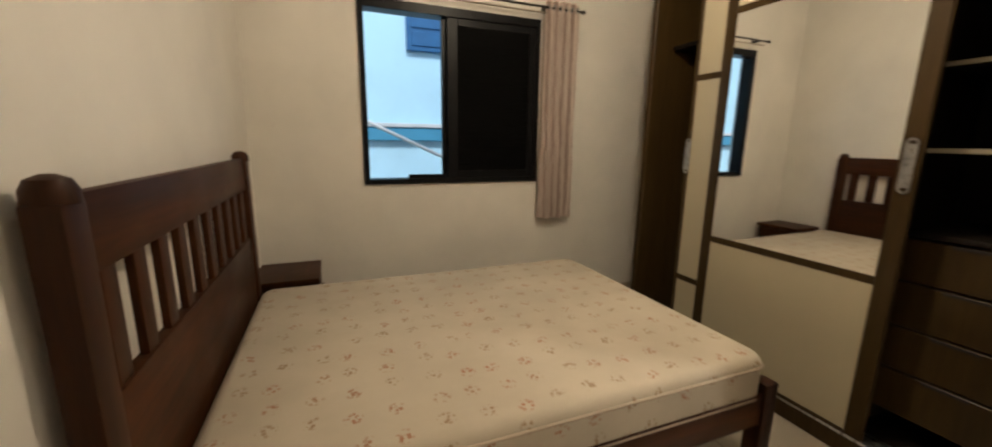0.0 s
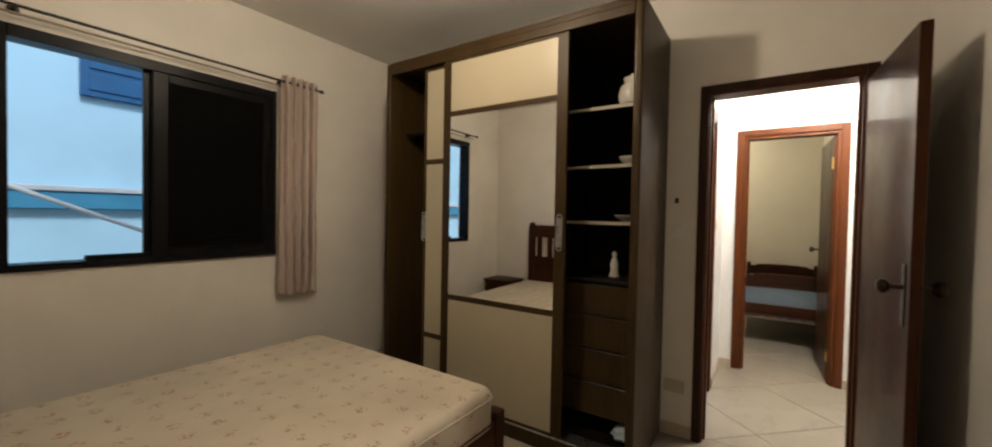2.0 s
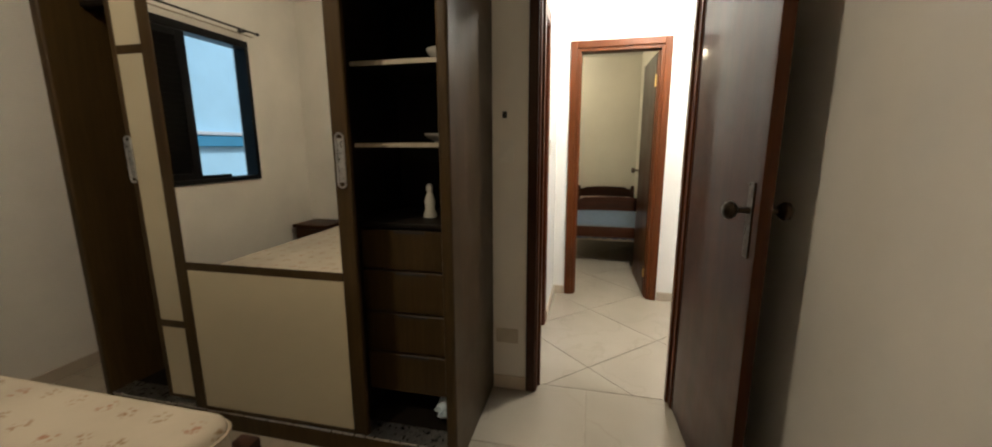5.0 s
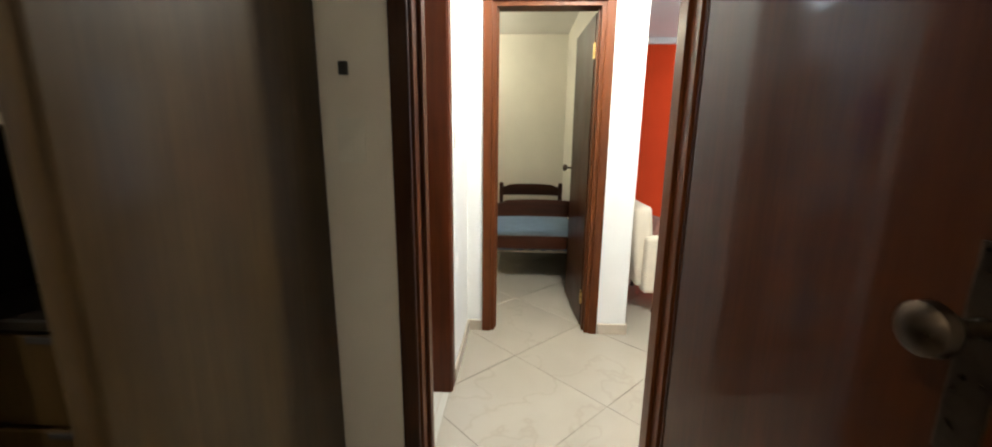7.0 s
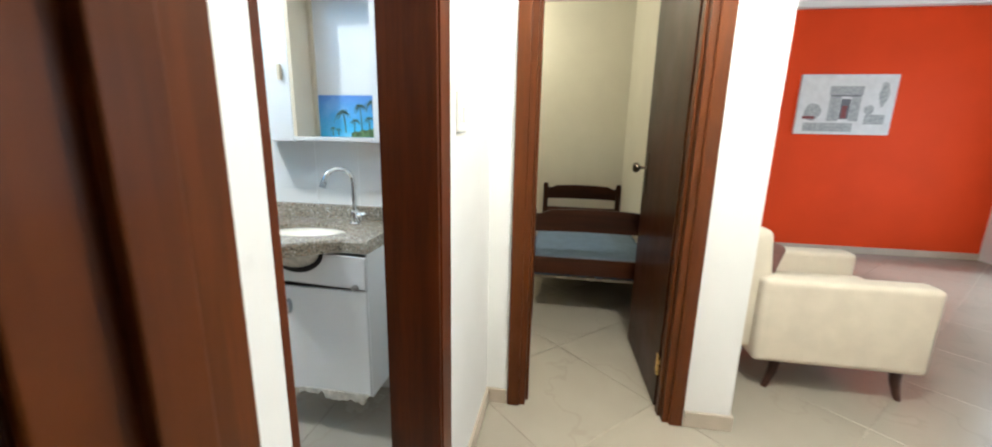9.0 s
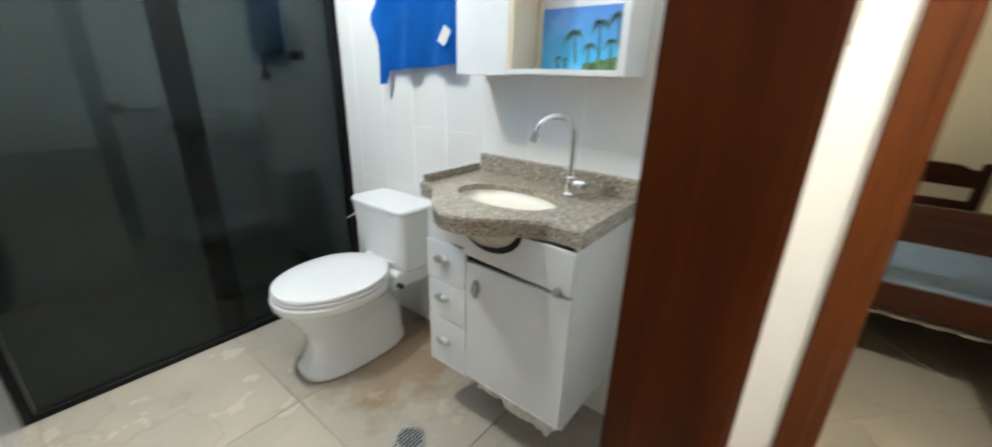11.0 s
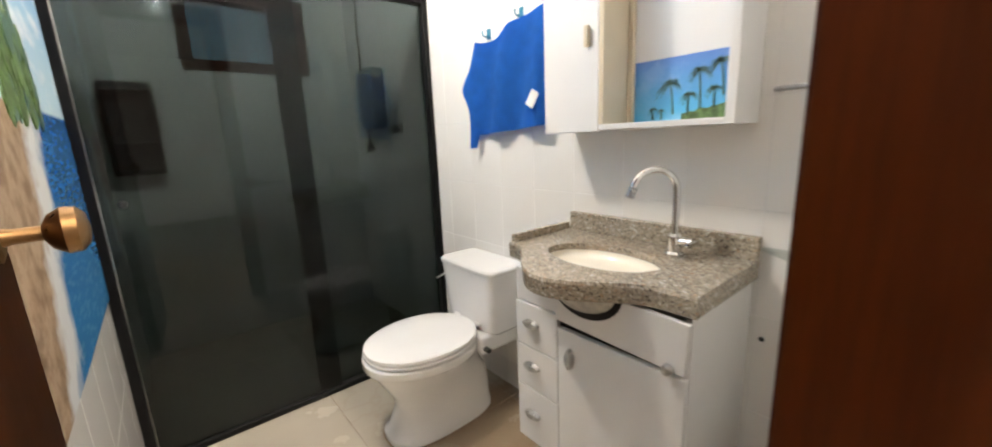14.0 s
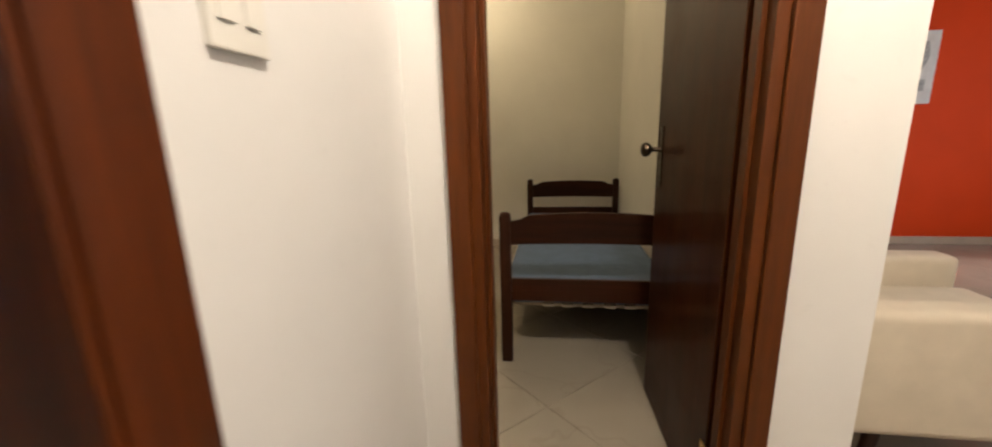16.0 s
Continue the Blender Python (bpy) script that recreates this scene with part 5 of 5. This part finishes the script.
def wall_cabinet():
    e = thing("bathroom_wall_cabinet", "white wall cabinet with a closed door and an open niche", "cabinet")
    X, Y0, YM, Y1, Z0, Z1 = 4.05, 0.672, 1.043, 1.256, 1.205, 1.78

    def bar(nm, a, b, mat=LACQUER, bev=0.002, parent=e):
        bm = B()
        box(bm, a, b, bev)
        return part(nm, bm, mat, parent)

    bar("side_panel", (X, Y0, Z0), (4.2, Y0 + 0.022, Z1))
    bar("divider", (X, YM - 0.016, Z0 + 0.016), (4.2, YM, Z1), CREAM_BOARD)
    bar("side_panel", (X + 0.018, Y1 - 0.016, Z0), (4.2, Y1, Z1))
    bar("bottom_panel", (X, Y0 + 0.022, Z0), (4.2, YM, Z0 + 0.016))
    bar("bottom_panel", (X + 0.018, YM, Z0), (4.2, Y1 - 0.016, Z0 + 0.016))
    bar("top_panel", (X, Y0, Z1), (4.2, Y1, Z1 + 0.016))
    bar("niche_back", (4.185, Y0 + 0.022, Z0 + 0.016), (4.2, YM - 0.016, Z1))
    bar("batten", (4.17, YM - 0.034, Z0 + 0.016), (4.185, YM - 0.018, Z1), CREAM_BOARD)
    d = bar("door", (X, YM + 0.002, Z0 - 0.004), (X + 0.016, Y1, Z1))
    bm = B()
    box(bm, (X - 0.016, YM + 0.03, 1.44), (X, YM + 0.044, 1.5), 0.005)
    part("handle", bm, CREAM_BOARD, d, "small cream handle")
    bm = B()
    YS0, YS1 = Y0 + 0.022, YM - 0.036
    loop = [(YS0, Z0 + 0.016), (YS1, Z0 + 0.016), (YS1, 1.395), (YS0, 1.395)]
    loft(bm, [[(4.183, y, z) for y, z in loop], [(4.185, y, z) for y, z in loop]])
    st = part("palm_print", bm, STICKER, e, "blue printed beach picture with palms")

    def palm(y, z, h, r, lean):
        bm = B()
        tube(bm, [(4.1815, y, z), (4.1815, y + lean * 0.4, z + h * 0.6), (4.1815, y + lean, z + h)], [0.0026, 0.002, 0.0018], 6)
        top = Vector((4.1815, y + lean, z + h))
        for k in range(15):
            a = -0.6 + (math.pi + 1.2) * k / 14 + 0.25 * (random.random() - 0.5)
            rr = r * (0.75 + 0.45 * random.random())
            prev = None
            for j in range(7):
                u = j / 6
                w = r * 0.055 * math.sin(math.pi * (0.12 + 0.88 * u)) * (0.7 + 0.6 * (j % 2))
                c = top + Vector((0, rr * u * math.cos(a), rr * (u * math.sin(a) * 0.85 - 0.75 * u * u)))
                q = [bm.verts.new(c + Vector((0, -math.sin(a) * w, w * 0.8))), bm.verts.new(c - Vector((0, -math.sin(a) * w, w * 0.8)))]
                if prev:
                    bm.faces.new((prev[0], q[0], q[1], prev[1]))
                prev = q
        part("palm", bm, PALM, st, "dark green printed palm")

    palm(0.885, 1.24, 0.085, 0.043, 0.01)
    palm(0.845, 1.235, 0.055, 0.03, -0.004)
    palm(0.81, 1.25, 0.1, 0.036, 0.006)
    palm(0.775, 1.25, 0.05, 0.028, 0.0)
    palm(0.752, 1.28, 0.085, 0.04, 0.01)
    palm(0.945, 1.228, 0.03, 0.018, 0.0)
    palm(0.92, 1.228, 0.025, 0.014, 0.0)
    bm = B()
    loop = [(YS0, Z0 + 0.017), (0.86, Z0 + 0.017)] + [(0.86 - (0.86 - YS0) * k / 14, 1.24 + 0.03 * k / 14 + 0.01 * noise.noise(Vector((k * 0.9, 1, 1)))) for k in range(15)]
    loft(bm, [[(4.1812, y, z) for y, z in loop], [(4.1829, y, z) for y, z in loop]])
    part("bushes", bm, BUSH, st, "green printed bushes")
    return e


wall_cabinet()


def towel():
    e = thing("towel", "bright blue hand towel hanging from hooks by the cabinet", "towel")
    bm = B()
    nu, nv = 30, 26
    grid = []
    for j in range(nv + 1):
        v = j / nv
        row = []
        for i in range(nu + 1):
            u = i / nu
            y = 1.77 - 0.43 * u + 0.07 * v * (1 - u) + 0.02 * math.sin(v * 5) * (1 - u) + 0.05 * math.exp(-((v - 0.42) / 0.13) ** 2) * (1 - u) ** 4
            z = 1.60 + 0.05 * u - (0.395 + 0.02 * u + (0.055 if u < 0.1 else 0)) * v - 0.03 * math.sin(math.pi * min(1, u * 2)) * (1 - v)
            x = 4.165 - 0.018 * math.sin(u * 15 + v * 2.2) * (0.35 + 0.65 * v) - 0.03 * math.exp(-((u - 0.93) ** 2) / 0.004) * v
            row.append(bm.verts.new((x, y, z)))
        grid.append(row)
    for a, b in zip(grid, grid[1:]):
        for i in range(nu):
            bm.faces.new((a[i], a[i + 1], b[i + 1], b[i]))
    bmesh.ops.solidify(bm, geom=bm.faces[:], thickness=0.006)
    part("cloth", bm, TOWEL, e, "", True)
    bm = B()
    box(bm, (-0.001, -0.018, -0.03), (0.001, 0.018, 0.03), 0, 1, pose(4.13, 1.395, 1.33, 32, 0, 8))
    part("tag", bm, TAG, e, "small white cloth label")
    return e


towel()


def wall_hook(place, label, mat=HOOKBLUE):
    e = thing("wall_hook", label, "hook", place, 0, "hooks on the bathroom wall")
    bm = B()
    box(bm, (-0.006, -0.012, -0.02), (0, 0.012, 0.024), 0.003)
    part("plate", bm, mat, e)
    bm = B()
    tube(bm, [(-0.005, 0, 0), (-0.02, 0, -0.012), (-0.034, 0, -0.006), (-0.038, 0, 0.012)], 0.004, 8)
    part("prong", bm, mat, e, "", True)
    return e


wall_hook((4.2, 1.71, 1.62), "small teal plastic hook holding the towel")
wall_hook((4.2, 1.51, 1.655), "small teal plastic hook holding the towel")
wall_hook((4.2, 1.37, 1.67), "small teal plastic hook holding the towel")
rail = thing("towel_rail", "slim steel towel rail on the bathroom wall", "towel rail", (4.2, 0.40, 1.28))
bm = B()
tube(bm, [(0, 0.23, 0), (-0.03, 0.23, 0), (-0.036, 0.224, 0), (-0.036, 0.05, 0)], 0.006, 10)
part("bar", bm, STEEL, rail, "", True)
bm = B()
tube(bm, [(0, 0.05, 0), (-0.036, 0.05, 0)], 0.006, 10)
part("post", bm, STEEL, rail, "", True)
rg = thing("towel_ring", "curved steel towel hanger under the wall shelf", "towel ring", (4.2, 0.40, 0.86))
bm = B()
tube(bm, [(0, 0.135, 0.04), (-0.012, 0.135, 0.034), (-0.018, 0.132, 0.018), (-0.018, 0.122, 0.004), (-0.018, 0.09, -0.004)], 0.0045, 10)
part("ring", bm, STEEL, rg, "", True)
gs = thing("glass_shelf", "thin clear glass corner shelf beside the vanity", "shelf", (4.2, 0.40, 0.885))
bm = B()
slab(bm, [(0, 0.04), (0, 0.235), (-0.015, 0.235), (-0.15, 0.08), (-0.15, 0.04)], 0, 0.006)
g = part("pane", bm, SHELF_GLASS, gs)
g.visible_shadow = False
sc = thing("wall_screw", "small dark screw in the white wall tiles", "screw", (4.2, 0.617, 0.638))
bm = B()
lathe(bm, [(0.006, 0), (0.007, 0.004), (0.003, 0.006)], m=pose(0, 0, 0, 0, -90), segs=12)
part("head", bm, BLACK, sc)
fd = thing("floor_drain", "round steel floor drain in the bathroom tiles", "drain", (3.66, 1.12, 0.0))
bm = B()
lathe(bm, [(0.055, 0), (0.055, 0.004), (0.048, 0.005), (0.046, 0.003)], segs=28)
part("rim", bm, STEEL, fd, "", True)
for k in range(7):
    bm = B()
    y = -0.036 + 0.012 * k
    w = math.sqrt(0.046 ** 2 - y * y) - 0.006
    box(bm, (-w, y - 0.0025, 0.003), (w, y + 0.0025, 0.0045))
    part("slot", bm, BLACK, fd)


# ---- shower ----
def shower_screen():
    e = thing("shower_screen", "smoked glass sliding shower screen in a black frame", "shower screen")
    Y, Z1 = 2.21, 1.9

    def bar(nm, a, b, mat=ALU, bev=0.003, parent=e):
        bm = B()
        box(bm, a, b, bev, 1)
        return part(nm, bm, mat, parent)

    bar("upright", (2.825, Y - 0.02, 0), (2.858, Y + 0.025, Z1))
    bar("upright", (4.172, Y - 0.02, 0), (4.2, Y + 0.025, Z1))
    bar("bottom_rail", (2.858, Y - 0.02, 0.0), (4.172, Y + 0.025, 0.028))
    bar("top_rail", (2.858, Y - 0.022, Z1 - 0.045), (4.172, Y + 0.027, Z1))
    p1 = bar("pane", (2.862, Y - 0.008, 0.03), (3.565, Y, Z1 - 0.047), SMOKED, 0)
    p2 = bar("pane", (3.47, Y + 0.012, 0.03), (4.17, Y + 0.02, Z1 - 0.047), SMOKED, 0)
    bm = B()
    lathe(bm, [(0.012, 0), (0.014, 0.012), (0.01, 0.02), (0.003, 0.021)], m=Matrix.Translation((2.92, Y - 0.008, 1.02)) @ pose(0, 0, 0, 90), segs=16)
    part("knob", bm, BLACK, p1, "small dark knob", True)
    return e


shower_screen()


def valve(label, place, turn):
    e = thing("shower_valve", label, "tap", place, turn, "shower valves")
    bm = B()
    lathe(bm, [(0.034, 0), (0.034, 0.006), (0.018, 0.014), (0.016, 0.03)], m=pose(0, 0, 0, 0, -90))
    part("flange", bm, BLACK, e, "", True)
    bm = B()
    lathe(bm, [(0.022, 0.03), (0.027, 0.036), (0.025, 0.06), (0.01, 0.064)], m=pose(0, 0, 0, 0, -90), segs=12)
    part("handwheel", bm, BLACK, e, "", True)
    return e


valve("dark shower tap on the tiled wall", (4.2, 2.58, 1.27), 0)
valve("dark shower tap on the tiled wall", (3.49, 3.3, 0.975), -90)
hb = thing("towel_bar", "thin dark bar on the shower wall", "towel bar", (3.5, 3.3, 0.97))
bm = B()
tube(bm, [(0.0, -0.05, 0), (0.14, -0.05, 0), (0.16, -0.04, 0), (0.165, 0, 0)], 0.006, 8)
tube(bm, [(0.0, 0, 0.0), (0.0, -0.05, 0.0)], 0.006, 8)
part("bar", bm, BLACK, hb, "", True)
sp = thing("electric_shower", "white electric shower head box with hose and pipe", "shower", (4.2, 2.86, 1.25))
bm = B()
box(bm, (-0.09, -0.12, 0.03), (0, 0.10, 0.40), 0.03, 3)
part("box", bm, plain("grey_box", (0.22, 0.24, 0.24), 0.4), sp, "", True)
bm = B()
tube(bm, [(-0.05, 0.1, 0.9), (-0.05, 0.12, 0.5), (-0.05, 0.1, 0.1), (-0.06, 0.06, -0.02), (-0.08, 0.02, -0.06)], 0.007, 8)
part("hose", bm, BLACK, sp, "", True)
bm = B()
lathe(bm, [(0.012, 0), (0.02, 0.02), (0.032, 0.05), (0.03, 0.056), (0.005, 0.056)], m=Matrix.Translation((-0.08, 0.02, -0.05)) @ pose(0, 0, 0, 160), segs=16)
part("hand_shower", bm, BLACK, sp, "", True)


def corner_shelf():
    e = thing("shower_caddy", "dark plastic shower caddy on the tiled wall", "shelf", (2.86, 3.3, 1.07))
    for nm, a, b in (("back", (0, -0.012, 0), (0.22, 0, 0.5)), ("side", (0, -0.11, 0.02), (0.012, -0.012, 0.46)), ("side", (0.208, -0.11, 0.02), (0.22, -0.012, 0.46)),
                     ("shelf", (0.012, -0.11, 0.02), (0.208, -0.012, 0.035)), ("shelf", (0.012, -0.11, 0.17), (0.208, -0.012, 0.185)), ("top", (0.012, -0.11, 0.445), (0.208, -0.012, 0.46))):
        bm = B()
        box(bm, a, b, 0.003)
        part(nm, bm, BLACK, e)
    return e


corner_shelf()
bw = thing("window_3", "small high bathroom window with wooden frame and bars", "window")
bw["kind"] = "structure"
for a, b in (((SX0, 3.29, SZ0), (SX0 + 0.06, 3.4, SZ1)), ((SX1 - 0.06, 3.29, SZ0), (SX1, 3.4, SZ1)), ((SX0 + 0.06, 3.29, SZ0), (SX1 - 0.06, 3.4, SZ0 + 0.06)), ((SX0 + 0.06, 3.29, SZ1 - 0.06), (SX1 - 0.06, 3.4, SZ1))):
    bm = B()
    box(bm, a, b, 0.004)
    part("window_frame", bm, CASING_D, bw)
bm = B()
cyl(bm, (0, 0, SZ0 + 0.06), (0, 0, SZ1 - 0.06), 0.006, segs=8)
first = part("bar", bm, SWITCHW, bw)
first.location = (SX0 + 0.1, 3.41, 0)
for k in range(1, 15):
    o = new("bar", first.data)
    o.parent = bw
    o.location = (SX0 + 0.1 + 0.035 * k, 3.41, 0)
bm = B()
box(bm, (SX0 + 0.06, 3.345, SZ0 + 0.06), (SX1 - 0.06, 3.35, SZ1 - 0.06))
g = part("pane", bm, CLEAR, bw)
g.visible_shadow = False

# printed beach picture on the west wall
mr = thing("wall_mural", "glossy printed beach mural with sea, surf and sand", "mural")
bm = B()
box(bm, (2.8265, 0.95, 0.705), (2.832, 2.18, 2.2))
part("print", bm, MURAL, mr)
for k in range(90):
    bm = B()
    u = random.random()
    y = 1.5 + 0.3 * u
    r = 0.012 + 0.016 * random.random()
    z = 1.29 + (0.03 + 0.2 * math.sin(math.pi * (0.15 + 0.8 * (1 - u)))) * random.random()
    ring = [(y + r * math.cos(2 * math.pi * i / 12) * (0.7 + 0.6 * random.random()), z + r * 1.5 * math.sin(2 * math.pi * i / 12) * (0.7 + 0.6 * random.random())) for i in range(12)]
    loft(bm, [[(2.8312, a, b) for a, b in ring], [(2.8322 + 0.00005 * k, a, b) for a, b in ring]])
    part("tree_print", bm, BUSH if k % 3 else PALM, mr)


# ---- floor and wall tiles ----
def clip(poly, lo, hi):
    for axis, limit, sign in ((0, lo[0], 1), (0, hi[0], -1), (1, lo[1], 1), (1, hi[1], -1)):
        out = []
        for p, q in zip(poly, poly[1:] + poly[:1]):
            dp, dq = sign * (p[axis] - limit), sign * (q[axis] - limit)
            if dp >= 0:
                out.append(p)
            if dp * dq < 0:
                s = dp / (dp - dq)
                out.append((p[0] + s * (q[0] - p[0]), p[1] + s * (q[1] - p[1])))
        poly = out
        if len(poly) < 3:
            return []
    return poly


def lay(floor, lo, hi, size, origin, angle, material, gap=0.0035):
    c, s = math.cos(radians(angle)), math.sin(radians(angle))
    n = int(8 / size) + 2
    for i in range(-n, n):
        for j in range(-n, n):
            sq = [(i * size + gap / 2, j * size + gap / 2), ((i + 1) * size - gap / 2, j * size + gap / 2), ((i + 1) * size - gap / 2, (j + 1) * size - gap / 2), (i * size + gap / 2, (j + 1) * size - gap / 2)]
            poly = clip([(origin[0] + c * x - s * y, origin[1] + s * x + c * y) for x, y in sq], lo, hi)
            if len(poly) < 3:
                continue
            area = abs(sum(p[0] * q[1] - q[0] * p[1] for p, q in zip(poly, poly[1:] + poly[:1]))) / 2
            if area < 0.0008:
                continue
            mx, my = sum(p[0] for p in poly) / len(poly), sum(p[1] for p in poly) / len(poly)
            verts, faces, k = [], [], len(poly)
            for z, f in ((-0.006, 0.0), (-0.0012, 0.0), (0.0, 0.0016)):
                for x, y in poly:
                    d = math.hypot(x - mx, y - my) or 1
                    verts.append((x - (x - mx) / d * f, y - (y - my) / d * f, z))
            for r in (0, 1):
                faces += [(r * k + a, r * k + (a + 1) % k, (r + 1) * k + (a + 1) % k, (r + 1) * k + a) for a in range(k)]
            faces.append(tuple(range(2 * k, 3 * k)))
            me = bpy.data.meshes.new("tile")
            me.from_pydata(verts, [], faces)
            me.materials.append(material)
            o = new("tile", me)
            o.parent = floor


lay(floor_bed, (-0.48, -0.7), (2.71, 2.89), 0.65, (2.2, -0.07), 0, FLOOR_T)
lay(floor_hall, (2.713, -4.6), (7.6, 0.26), 0.65, (2.95, -0.08), 45, FLOOR_T)
lay(floor_hall, (4.2, 0.26), (7.35, 1.8), 0.65, (2.95, -0.08), 45, FLOOR_T)
lay(floor_bath, (2.774, 0.263), (4.206, 3.306), 0.64, (3.5, 1.58), 0, BATH_T)


def tile_wall(wall, plane, axis, lo, hi, holes=(), w=0.206, h=0.285, u0=1.67, z0=0.985):
    # glazed wall tiles, each its own piece on one shared mesh
    g, d = 0.0006, 0.0014
    verts = [(a, b, 0) for a, b in ((g, g), (w - g, g), (w - g, h - g), (g, h - g))] + [(a, b, d) for a, b in ((g + 0.0007, g + 0.0007), (w - g - 0.0007, g + 0.0007), (w - g - 0.0007, h - g - 0.0007), (g + 0.0007, h - g - 0.0007))]
    faces = [(0, 1, 5, 4), (1, 2, 6, 5), (2, 3, 7, 6), (3, 0, 4, 7), (4, 5, 6, 7)]
    me = bpy.data.meshes.new("tile")
    me.from_pydata(verts, [], faces)
    me.materials.append(WTILE)
    iu = range(int((lo[0] - u0) / w) - 2, int((hi[0] - u0) / w) + 2)
    iz = range(int((lo[1] - z0) / h) - 2, int((hi[1] - z0) / h) + 2)
    for i in iu:
        for j in iz:
            a, b = u0 + i * w, z0 + j * h
            if any(a + w > q[0] + 0.001 and a < q[2] - 0.001 and b + h > q[1] + 0.001 and b < q[3] - 0.001 for q in holes):
                continue
            a0, a1, b0, b1 = max(a, lo[0]), min(a + w, hi[0]), max(b, lo[1]), min(b + h, hi[1])
            if a1 - a0 < 0.02 or b1 - b0 < 0.02:
                continue
            o = new("tile", me)
            o.parent = wall
            sx, sz = (a1 - a0) / w, (b1 - b0) / h
            if axis == "+x":
                m = Matrix(((0, 0, 1, plane), (sx, 0, 0, a0), (0, sz, 0, b0), (0, 0, 0, 1)))
            elif axis == "-x":
                m = Matrix(((0, 0, -1, plane), (-sx, 0, 0, a1), (0, sz, 0, b0), (0, 0, 0, 1)))
            else:
                m = Matrix(((sx, 0, 0, a0), (0, 0, -1, plane), (0, sz, 0, b0), (0, 0, 0, 1)))
            o.matrix_local = m


tile_wall(bpy.data.objects["wall_bath_east"], 4.2015, "-x", (WB, 0.0), (3.3, 2.55))
tile_wall(bpy.data.objects["wall_bath_west"], 2.8235, "+x", (WB, 0.0), (3.3, 2.55))
tile_wall(bpy.data.objects["wall_bath_north"], 3.3015, "-y", (2.825, 0.0), (4.2, 2.55), [(SX0, SZ0, SX1, SZ1)], u0=2.78)
